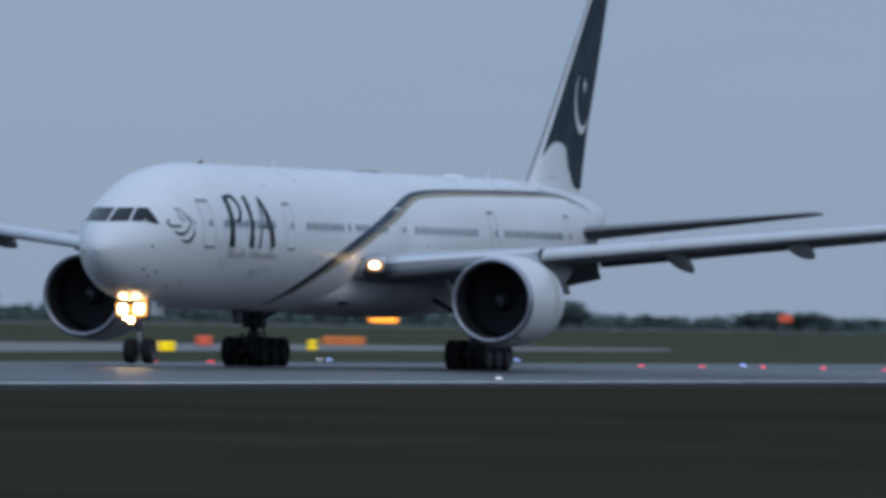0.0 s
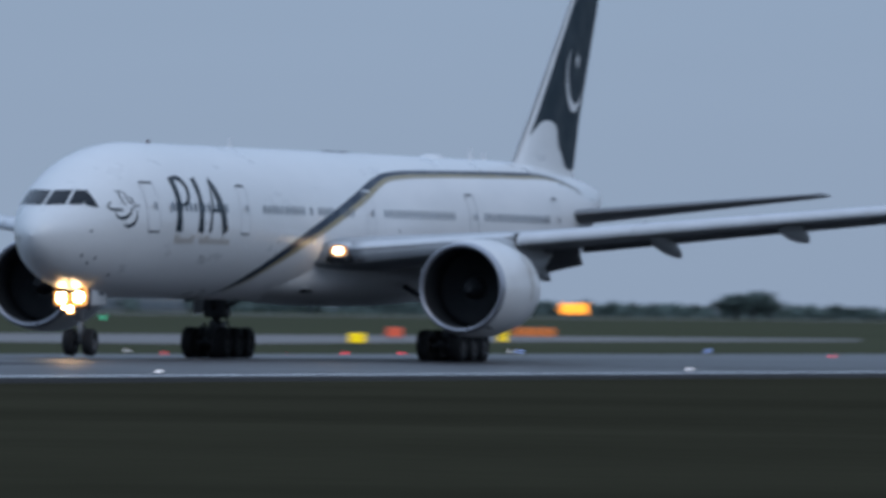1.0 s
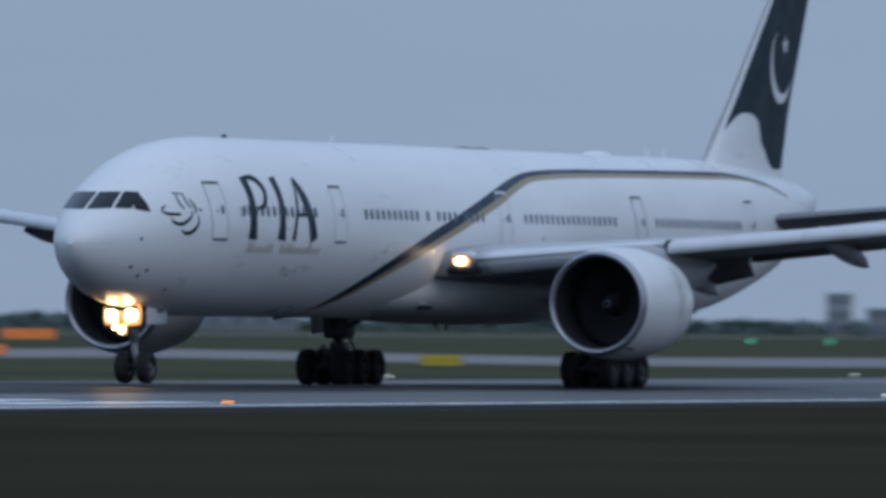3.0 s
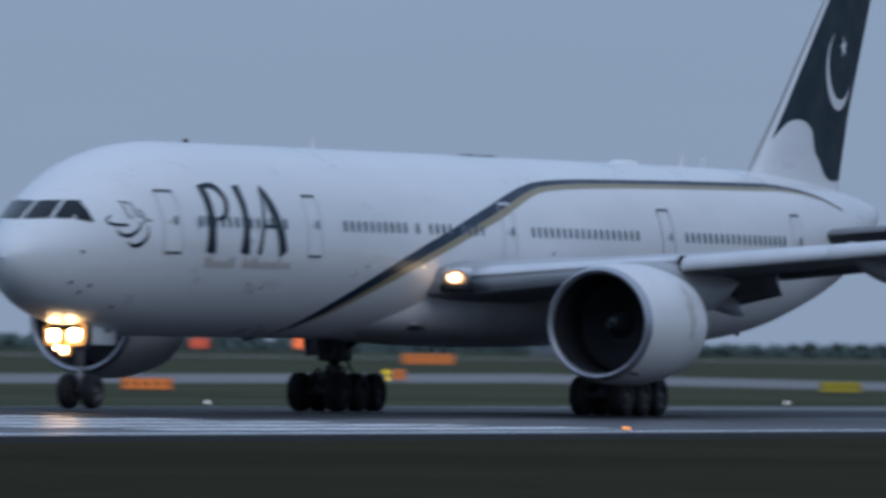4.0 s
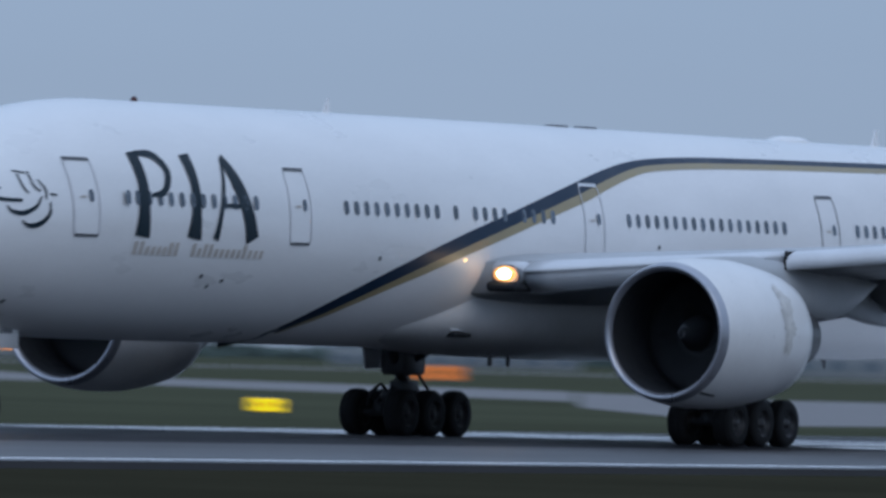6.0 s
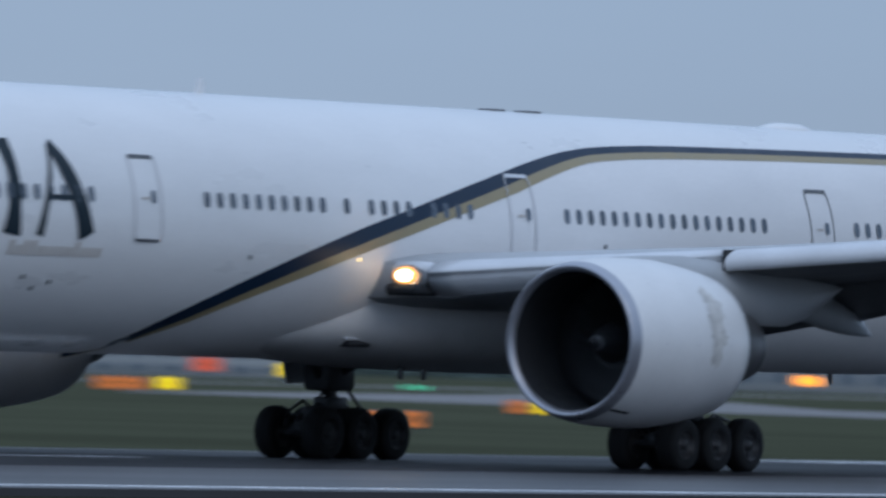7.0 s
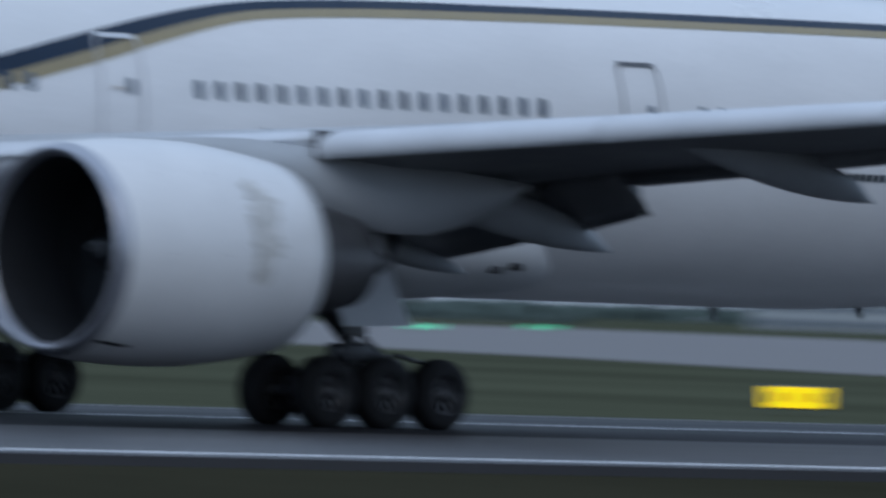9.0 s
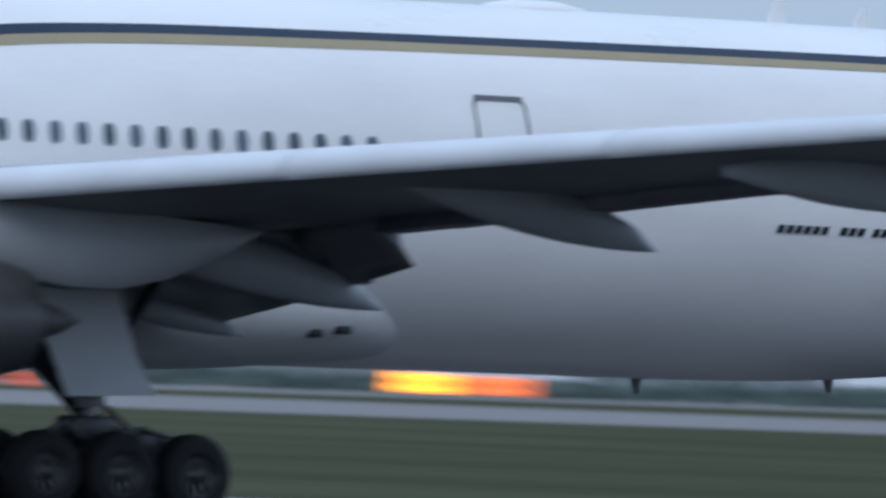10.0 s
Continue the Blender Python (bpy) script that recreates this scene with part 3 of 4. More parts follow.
def foil(y, side, f0=0.0, f1=1.0, n=14):
    """An aerofoil section at span y between two fractions of its chord."""
    l, t, lz, tz = lerp(LE, y), lerp(TE, y), smooth_table(LEZ, y), smooth_table(TEZ, y)
    c = t - l
    th = lerp([(2.6, 0.120), (6, 0.112), (10, 0.10), (23, 0.092), (32.4, 0.08)], y)
    up, dn = [], []
    for i in range(n + 1):
        u = f0 + (f1 - f0) * (0.5 - 0.5 * math.cos(math.pi * i / n))
        h = 5 * th * (0.2969 * math.sqrt(u) - 0.126 * u - 0.3516 * u * u + 0.2843 * u ** 3 - 0.1015 * u ** 4) * c
        z = lz + (tz - lz) * u + 0.015 * c * math.sin(math.pi * u)
        up.append((l + c * u, side * y, z + h * 0.78))
        dn.append((l + c * u, side * y, z - h * lerp([(2.4, 1.0), (4, 1.35), (7, 1.35), (9.5, 1.0)], y)))
    return up + dn[::-1]


def pick_underside_shade(f):
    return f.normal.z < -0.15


for side in (-1, 1):
    ys = [2.31, 4, 6, 8, 10, 12, 14, 16, 18, 20, 22, 24, 26, 28, 29.7, 30.5, 31.2, 31.7, 32.11]
    g = loft([foil(y, side, 0.055) for y in ys])
    wing = new("wing", mesh_of("wing", g[0], g[1], WINGGREY, True, UNDER, pick_underside_shade))
    bm = bmesh.new()
    bm.from_mesh(wing.data)
    bmesh.ops.recalc_face_normals(bm, faces=bm.faces)
    bm.to_mesh(wing.data)
    bm.free()
    # downward faces get the grey with the underside's shade in it
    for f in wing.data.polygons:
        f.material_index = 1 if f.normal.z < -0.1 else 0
    wing.parent = airliner
    wing["label"] = "swept grey wing with shade painted on its underside"
    part("root_leading_edge", loft([foil(y, side, 0.0, 0.055, 8) for y in (3.85, 4.4, 5, 6, 7, 8, 9, 9.6)]), SLAT, wing, "pale metal leading edge")
    # slats, drooped a little, in five runs
    for y0, y1 in ((9.71, 13.8), (13.815, 18.0), (18.015, 22.1), (22.115, 26.1), (26.115, 29.9)):
        rr = []
        for i in range(5):
            y = y0 + (y1 - y0) * i / 4
            l, z, k = lerp(LE, y), smooth_table(LEZ, y), lerp([(9, 1.0), (30, 0.6)], y)
            rr.append([(l + dx * k, side * y, z + dz * k) for dx, dz in ((1.0, 0.22), (0.55, 0.20), (0.2, 0.13), (-0.04, 0.02), (-0.16, -0.12), (-0.16, -0.26), (-0.08, -0.37), (0.1, -0.36), (0.3, -0.2), (0.9, 0.2))])
        part("slat", loft(rr, True, False), SLAT, wing, "pale drooped slat")
    # added dark plate: the gap at the slat's inner end, its shade as colour
    l, z = lerp(LE, 9.68), smooth_table(LEZ, 9.68)
    part("slat_gap_shade", box(l - 0.14, l + 1.3, min(side * 9.64, side * 9.70), max(side * 9.64, side * 9.70), z - 0.34, z + 0.16, 0.02), DARK, wing, "thin dark plate painting the shade in the slat's inner gap")
    # flaps: inboard, flaperon, outboard
    def flap(y0, y1, drop0, drop1, chord0, chord1, back, name, material, label=""):
        rr = []
        for i in range(5):
            k = i / 4
            y = y0 + (y1 - y0) * k
            t, tz = lerp(TE, y), smooth_table(TEZ, y)
            ch, dr = chord0 + (chord1 - chord0) * k, drop0 + (drop1 - drop0) * k
            rr.append([(t - ch * 0.45, side * y, tz + 0.14), (t - ch * 0.1, side * y, tz + 0.14 - dr * 0.12), (t + back + ch * 0.3, side * y, tz - dr * 0.55), (t + back + ch * 0.55, side * y, tz - dr), (t + back + ch * 0.3, side * y, tz - dr * 0.68 - 0.04), (t - ch * 0.1, side * y, tz - 0.2 - dr * 0.3), (t - ch * 0.45, side * y, tz - 0.22)])
        return part(name, loft(rr), material, wing, label)
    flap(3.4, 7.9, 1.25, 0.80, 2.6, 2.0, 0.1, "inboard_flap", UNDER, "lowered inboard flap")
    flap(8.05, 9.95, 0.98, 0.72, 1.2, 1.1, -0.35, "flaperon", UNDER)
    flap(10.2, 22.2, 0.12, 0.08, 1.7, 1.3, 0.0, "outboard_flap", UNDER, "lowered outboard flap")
    # flap track fairings
    for y, tip_s, tip_z, ln in ((8.36, 40.45, 3.38, 5.6), (13.71, 41.7, 4.42, 5.3), (18.7, 43.6, 5.15, 4.6), (4.7, 40.4, 2.9, 4.4)):
        rr = []
        for i in range(13):
            u = i / 12
            r = 0.44 * max(0.0, math.sin(math.pi * (0.10 + 0.90 * u) ** 0.9)) ** 0.55 + 0.012
            if y < 6:
                r *= 0.55
            if y > 15:
                r *= min(1.0, 0.3 + 1.6 * u)
            s = tip_s - ln * (1 - u)
            zc = tip_z - 0.05 + (1 - u) ** 2 * (0.42 if y > 15 else 0.95) + (0.75 if y > 15 else 0.9) * r
            rr.append([(s, side * (y + 0.58 * r * math.cos(a)), zc + (1.05 if math.sin(a) > 0 else 0.95) * r * math.sin(a)) for a in [k * math.tau / 16 for k in range(16)]])
        part("flap_track_fairing", loft(rr), FAIRING, wing, "grey canoe-shaped fairing")
    part("landing_light_rim", moved(spun([(-0.02, 0.18), (-0.10, 0.34), (0.12, 0.36), (0.2, 0.2)], 20, "x", True), Matrix.Translation((27.40, side * 3.43, 4.40)) @ Matrix.Diagonal((1, 1.3, 0.9, 1))), UNDER, wing)
    part("lamp_housing", box(27.12, 28.3, side * 3.36 - 0.46, side * 3.36 + 0.46, 3.98, 4.26, 0.08), DARK, wing)
    part("lamp_cowl", box(27.36, 28.3, side * 3.36 - 0.46, side * 3.36 + 0.46, 4.27, 4.80, 0.14), SLAT, wing, "pale cowl behind the landing light")
    part("lamp_bloom_rim", moved(spun([(-0.10, 0.18), (-0.06, 0.24), (0.02, 0.25)], 20, "x"), Matrix.Translation((27.24, side * 3.43, 4.46)) @ Matrix.Diagonal((1, 1.35, 0.85, 1))), LAMP_BLOOM, wing)
    part("landing_light", moved(spun([(-0.22, 0.02), (-0.18, 0.10), (-0.08, 0.15), (0.0, 0.16)], 20, "x", True), Matrix.Translation((27.24, side * 3.43, 4.46)) @ Matrix.Diagonal((1, 1.35, 0.85, 1))), LAMP, wing, "lit landing light")
for side in (-1, 1):
    part("turnoff_light", moved(spun([(-0.08, 0.01), (-0.06, 0.035), (0.0, 0.045)], 12, "x", True), Matrix.Translation((26.3, side * (2.73), 4.80))), LAMP_SMALL, airliner, "lit turn-off light")

# ---- engines ----
def nacelle_ring(s, r, n=56, flat=0.0):
    return [(s, r * math.cos(a), r * math.sin(a) * (1 - (flat if math.sin(a) < 0 else 0))) for a in [k * math.tau / n for k in range(n)]]


FANS = []
for side in (-1, 1):
    pivot = Matrix.Translation((25.35, side * 9.31, 3.0)) @ Euler((0, radians(0.2), radians(side * 1.2))).to_matrix().to_4x4()
    outer = [(0.30, 1.864), (0.45, 1.89), (0.8, 1.94), (1.4, 1.985), (2.2, 2.0), (3.0, 1.985), (3.6, 1.925), (4.2, 1.85), (4.8, 1.755), (5.12, 1.69)]
    eng = part("engine", loft([nacelle_ring(s, r) for s, r in outer] + [nacelle_ring(5.12, 1.65), nacelle_ring(4.2, 1.60)], True, False), NACELLE, airliner, "large white turbofan with a smudged cowl under the wing")
    eng.matrix_basis = pivot
    lip = [(0.30, 1.864), (0.18, 1.837), (0.10, 1.81), (0.03, 1.785), (0.0, 1.755), (0.02, 1.70), (0.07, 1.655), (0.17, 1.615)]
    part("inlet_lip", loft([nacelle_ring(s, r) for s, r in lip], True, False), LIP, eng, "pale metal inlet lip")
    inner = [(0.17, 1.615), (0.5, 1.585), (0.8, 1.58), (1.4, 1.61), (1.9, 1.63), (2.6, 1.63)]
    part("inlet_duct", loft([nacelle_ring(s, r) for s, r in inner], True, False), DARK, eng, "inlet duct, darkened for the shade inside")
    # added dark disc that paints the unlit depth behind the fan
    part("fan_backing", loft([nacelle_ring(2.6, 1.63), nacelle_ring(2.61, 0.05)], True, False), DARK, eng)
    rr = []
    for k in range(7):
        r = 0.45 + 1.14 * k / 6
        tw = radians(25 + 35 * k / 6)
        w = 0.30 + 0.12 * math.sin(math.pi * k / 6)
        sweep = 0.10 * math.sin(math.pi * k / 6)
        rr.append([(sweep - w * math.cos(tw) * 0.5, -w * math.sin(tw) * 0.5, r), (sweep, 0.02, r), (sweep + w * math.cos(tw) * 0.5, w * math.sin(tw) * 0.5, r), (sweep, -0.02, r)])
    blade = loft(rr)
    swirl = []
    for i in range(13):
        a = i * 0.42
        r = 0.07 + 0.010 * i
        x = -0.905 + (r - 0.07) * 1.5
        swirl.append([(x - 0.02, (r - 0.02) * math.cos(a), (r - 0.02) * math.sin(a)), (x + 0.02, (r + 0.03) * math.cos(a), (r + 0.03) * math.sin(a))])
    spinner = spun([(-0.95, 0.01), (-0.9, 0.07), (-0.7, 0.2), (-0.4, 0.36), (-0.1, 0.46), (0.1, 0.5)], 24, "x")
    place = pivot @ Matrix.Translation((1.9, 0, 0))
    fan = part("fan", spinner, BLADE, airliner, "dark fan spinner")
    fan.matrix_basis = place
    part("spinner_swirl", loft(swirl, False, False), UNDER, fan, "pale painted swirl")
    blade_me = mesh_of("fan_blade", *blade, BLADE)
    for i in range(22):
        o = new("fan_blade", blade_me)
        o.parent = fan
        o.matrix_basis = Euler((i * math.tau / 22, 0, 0)).to_matrix().to_4x4()
    FANS.append((fan, place))
    core = [(4.0, 1.15), (4.7, 1.20), (5.6, 1.12), (6.4, 0.98), (7.2, 0.80), (7.25, 0.74), (6.8, 0.66)]
    part("core_cowl", loft([nacelle_ring(s, r, 36) for s, r in core], True, False), HOT, eng, "bare metal core cowl")
    part("exhaust_plug", spun([(6.4, 0.5), (7.2, 0.42), (8.0, 0.2), (8.35, 0.02)], 24, "x"), STEEL, eng)
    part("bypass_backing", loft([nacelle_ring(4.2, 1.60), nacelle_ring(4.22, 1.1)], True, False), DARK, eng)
    # oil smudge and seam lines on the cowl
    def cowl_patch(s0, s1, a0, a1, lift, n=6):
        rr = []
        for i in range(n + 1):
            s = s0 + (s1 - s0) * i / n
            r = smooth_table(outer, s) + lift
            rr.append([(s, r * math.cos(radians(a)), r * math.sin(radians(a))) for a in [a0 + (a1 - a0) * j / 8 for j in range(9)]])
        return loft(rr, False, False)
    out_a = 180 if side < 0 else 0
    srnd = random.Random(5)
    def cowl_blot(sm, am, ds, da, lift):
        """An uneven blot lying on the cowl."""
        rim = []
        for j in range(22):
            th = j * math.tau / 22
            k = 1 + srnd.uniform(-0.28, 0.28)
            s, a = sm + ds * k * math.cos(th), radians(am + da * k * math.sin(th))
            r = smooth_table(outer, s) + lift
            rim.append((s, r * math.cos(a), r * math.sin(a)))
        r = smooth_table(outer, sm) + lift
        return loft([rim, [(sm, r * math.cos(radians(am)), r * math.sin(radians(am)))] * 22], True, False)
    for k, (sm, da0, ds, da) in enumerate(((3.35, -6, 0.2, 8), (3.5, 6, 0.3, 9), (3.42, 18, 0.32, 9), (3.6, 28, 0.28, 8), (3.35, 36, 0.2, 7))):
        part("cowl_smudge", cowl_blot(sm, out_a + side * da0, ds * 1.25, da * 1.1, 0.004 + 0.001 * k), SOOT, eng, "grey oily smudge")
    part("cowl_seam", cowl_patch(2.45, 2.49, -180, 180, 0.004, 1), PALELINE, eng)
    part("cowl_seam", cowl_patch(4.02, 4.07, -180, 180, 0.004, 1), PALELINE, eng)
    part("cowl_seam", cowl_patch(1.15, 1.18, -180, 180, 0.004, 1), PALELINE, eng)
    part("lower_fin", cowl_patch(0.3, 0.95, out_a + 55.5 * (1 if side < 0 else -1), out_a + 58 * (1 if side < 0 else -1), 0.02), DARK, eng)
    # strake on the cowl and the pylon
    rr = []
    for i in range(12):
        u = i / 11
        s = 27.0 + 10.2 * u
        y = side * 9.33
        zt = lerp([(27.0, 4.98), (29.5, 5.1), (31.6, 4.95), (34, 4.75), (37.2, 4.5)], s)
        zb = lerp([(27.0, 4.85), (30.3, 4.3), (32.0, 3.72), (33.5, 3.5), (34.8, 3.5), (36.0, 3.9), (37.2, 4.45)], s)
        hw = lerp([(0, 0.12), (0.2, 0.34), (0.6, 0.42), (0.85, 0.34), (1, 0.16)], u)
        rr.append([(s, y - hw * 0.7, zb), (s, y - hw, (zb + zt) / 2), (s, y - hw * 0.8, zt), (s, y + hw * 0.8, zt), (s, y + hw, (zb + zt) / 2), (s, y + hw * 0.7, zb)])
    part("pylon", loft(rr), WINGGREY, airliner, "grey engine pylon")

# ---- tail ----
def fin_section(z, n=10):
    l = lerp([(7.6, 60.6), (8.5, 62.15), (9.2, 62.95), (10.8, 64.85), (15.1, 69.55), (18.2, 72.9), (18.55, 73.6)], z)
    t = lerp([(7.6, 70.7), (8.5, 70.95), (10.8, 71.75), (15.2, 73.95), (18.2, 75.3), (18.55, 75.45)], z)
    c = t - l
    up, dn = [], []
    for i in range(n + 1):
        u = 0.5 - 0.5 * math.cos(math.pi * i / n)
        h = 5 * 0.085 * (0.2969 * math.sqrt(u) - 0.126 * u - 0.3516 * u * u + 0.2843 * u ** 3 - 0.1015 * u ** 4) * c
        up.append((l + c * u, h, z))
        dn.append((l + c * u, -h, z))
    return up + dn[::-1], l, t


WAVE = [(60.0, 8.6), (62.2, 8.9), (63.3, 9.4), (64.4, 9.98), (65.3, 10.38), (66.1, 10.48), (66.9, 10.42), (67.55, 10.15), (68.0, 9.65), (68.5, 9.0), (69.0, 8.6), (69.6, 8.38), (70.2, 8.34), (71.2, 8.42)]
zs = [7.6, 8.0, 8.5, 9, 9.5, 10, 10.5, 11, 12, 13, 14, 15, 16, 17, 18.2, 18.55]
FIN_PLACE = Matrix.Translation((-0.9, 0.1, 0))
fin = part("tail_fin", loft([fin_section(z)[0] for z in zs]), WHITE, airliner, "tall fin, dark green above a white wave")
fin.matrix_basis = FIN_PLACE


def fin_y(s, z, side, lift):
    pts, l, t = fin_section(z)
    u = min(0.999, max(0.001, (s - l) / (t - l)))
    h = 5 * 0.085 * (0.2969 * math.sqrt(u) - 0.126 * u - 0.3516 * u * u + 0.2843 * u ** 3 - 0.1015 * u ** 4) * (t - l)
    return side * (h + lift)


for side in (-1, 1):
    rr = []
    for i in range(41):
        u = i / 40
        row = []
        for j in range(17):
            v = j / 16
            # walk up from the wave's edge to the tip at a fixed share of the chord
            z = 8.34 + (18.5 - 8.34) * v
            for _ in range(12):
                _, l, t = fin_section(z)
                s = l + (t - l) * (0.045 + 0.95 * u)
                low = smooth_table(WAVE, s)
                z = low + (18.5 - low) * v
            _, l, t = fin_section(z)
            s = l + (t - l) * (0.045 + 0.95 * u)
            row.append((s, fin_y(s, z, side, 0.012), z))
        rr.append(row)
    part("green_panel", loft(rr, False, False), GREEN, fin, "dark green paint with a wavy lower edge")

# crescent and star on both sides of the fin
for side in (-1, 1):
    cs, cz, R0 = 70.35, 12.35, 1.45
    rr = []
    for i in range(25):
        a = radians(112 + 228 * i / 24)
        w = 0.44 * math.sin(math.pi * (i / 24) ** 1.25) + 0.01
        row = []
        for k in range(3):
            r = R0 - w * k / 2
            s, z = cs + r * math.cos(a) * 0.98, cz + r * math.sin(a)
            row.append((s, fin_y(s, z, side, 0.03), z))
        rr.append(row)
    part("crescent", loft(rr, False, False), WHITE, fin, "white painted crescent", False)
    pts = []
    for i in range(10):
        a = radians(90 + 36 * i + 10)
        r = 0.42 if i % 2 == 0 else 0.16
        s, z = 70.75 + r * math.cos(a), 13.2 + r * math.sin(a)
        pts.append((s, fin_y(s, z, side, 0.03), z))
    s, z = 70.75, 13.2
    pts.append((s, fin_y(s, z, side, 0.03), z))
    part("star", (pts, [[i, (i + 1) % 10, 10] for i in range(10)]), WHITE, fin, "white painted star", False)

for side in (-1, 1):
    rr = []
    for i in range(9):
        y = 0.7 + (10.48 - 0.7) * i / 8
        k = (y - 0.7) / 9.78
        l, c, zc = 62.6 + 9.6 * k, 8.2 - 5.6 * k, 6.15 + 1.2 * k
        ring_u, ring_d = [], []
        for j in range(9):
            u = 0.5 - 0.5 * math.cos(math.pi * j / 8)
            h = 5 * 0.085 * (0.2969 * math.sqrt(u) - 0.126 * u - 0.3516 * u * u + 0.2843 * u ** 3 - 0.1015 * u ** 4) * c
            ring_u.append((l + c * u, side * y, zc + h))
            ring_d.append((l + c * u, side * y, zc - h))
        rr.append(ring_u + ring_d[::-1])
    part("tailplane", loft(rr), UNDER, airliner, "grey tailplane")

# small fittings on the roof and belly
def blade_aerial(s, z, h, c, material, name="aerial"):
    part(name, ([(s, 0.03, z), (s + c, 0.03, z), (s + c * 0.95, 0.012, z + h), (s + c * 0.55, 0.012, z + h), (s, -0.03, z), (s + c, -0.03, z), (s + c * 0.95, -0.012, z + h), (s + c * 0.55, -0.012, z + h)], [[0, 1, 2, 3], [7, 6, 5, 4], [0, 4, 5, 1], [1, 5, 6, 2], [2, 6, 7, 3], [3, 7, 4, 0]]), material, airliner, "", False)


blade_aerial(23.2, 8.58, 0.40, 0.35, WHITE)
blade_aerial(54.7, 8.56, 0.52, 0.42, WHITE)
blade_aerial(56.6, 8.56, 0.40, 0.35, WHITE)
part("dome", moved(spun([(-1.05, 0.02), (-0.9, 0.18), (-0.4, 0.30), (0.4, 0.30), (1.0, 0.16), (1.2, 0.02)], 16, "x"), Matrix.Translation((49.6, 0, 8.55)) @ Matrix.Diagonal((1, 1.6, 0.65, 1))), WHITE, airliner, "low white radome")
part("beacon", moved(spun([(0, 0.10), (0.09, 0.09), (0.15, 0.05), (0.17, 0.01)], 12, "z", True), Matrix.Translation((13.5, 0, 8.57))), BEACON, airliner, "small dark red beacon")
for s in (36.0, 37.62):
    part("roof_aerial", box(s - 0.35, s + 0.35, -0.2, 0.2, 8.58, 8.66, 0.03), LINE, airliner)
blade_aerial(52.0, 2.44, -0.30, 0.22, LINE, "belly_aerial")
blade_aerial(56.2, 2.52, -0.24, 0.22, LINE, "belly_aerial")
# static ports and drains on the nose flank
for s, z in ((2.55, 5.0), (2.35, 4.05), (2.9, 3.75), (3.2, 3.95), (4.9, 3.3), (12.9, 4.1), (13.4, 3.85), (14.0, 4.0), (21.7, 4.75), (36.9, 5.35)):
    part("drain_port", (on_side(oval(s, z, 0.075, 0.06), 0.016), [list(range(12))[::-1]]), LINE, fuselage, "", False)

# ---- landing gear ----
WHEELS = []


def wheel(parent, x, y, z, r, w, name="wheel"):
    key = (r, w)
    if key not in wheel.made:
        t = [(-0.5, 0.56), (-0.5, 0.80), (-0.44, 0.92), (-0.30, 0.985), (-0.2, 0.99), (-0.18, 0.975), (-0.16, 0.99), (0.0, 1.0), (0.16, 0.99), (0.18, 0.975), (0.2, 0.99), (0.30, 0.985), (0.44, 0.92), (0.5, 0.80), (0.5, 0.56)]
        tyre = mesh_of("tyre", *spun([(a * w, b * r) for a, b in t], 40, "y"), RUBBER)
        rim_g = [spun([(-0.47 * w, 0.57 * r), (-0.40 * w, 0.50 * r), (-0.25 * w, 0.46 * r), (-0.22 * w, 0.22 * r), (-0.42 * w, 0.17 * r), (-0.46 * w, 0.02 * r)], 27, "y"), spun([(0.47 * w, 0.57 * r), (0.40 * w, 0.50 * r), (0.25 * w, 0.46 * r), (0.22 * w, 0.22 * r), (0.42 * w, 0.17 * r), (0.46 * w, 0.02 * r)], 27, "y")]
        for i in range(9):
            a = i * math.tau / 9
            for q in (-1, 1):
                rim_g.append(moved(box(-0.04, 0.04, -0.03, 0.03, -0.10 * r, 0.10 * r, 0.01), Matrix.Translation((0.34 * r * math.sin(a), q * 0.25 * w, 0.34 * r * math.cos(a))) @ Euler((0, a, 0)).to_matrix().to_4x4()))
        wheel.made[key] = (tyre, mesh_of("rim", *join(*rim_g), RIM))
    hub = new(name, wheel.made[key][0])
    hub.parent = parent
    hub.matrix_basis = Matrix.Translation((x, y, z))
    rim = new("rim", wheel.made[key][1])
    rim.parent = hub
    WHEELS.append((hub, (x, y, z), r))
    return hub


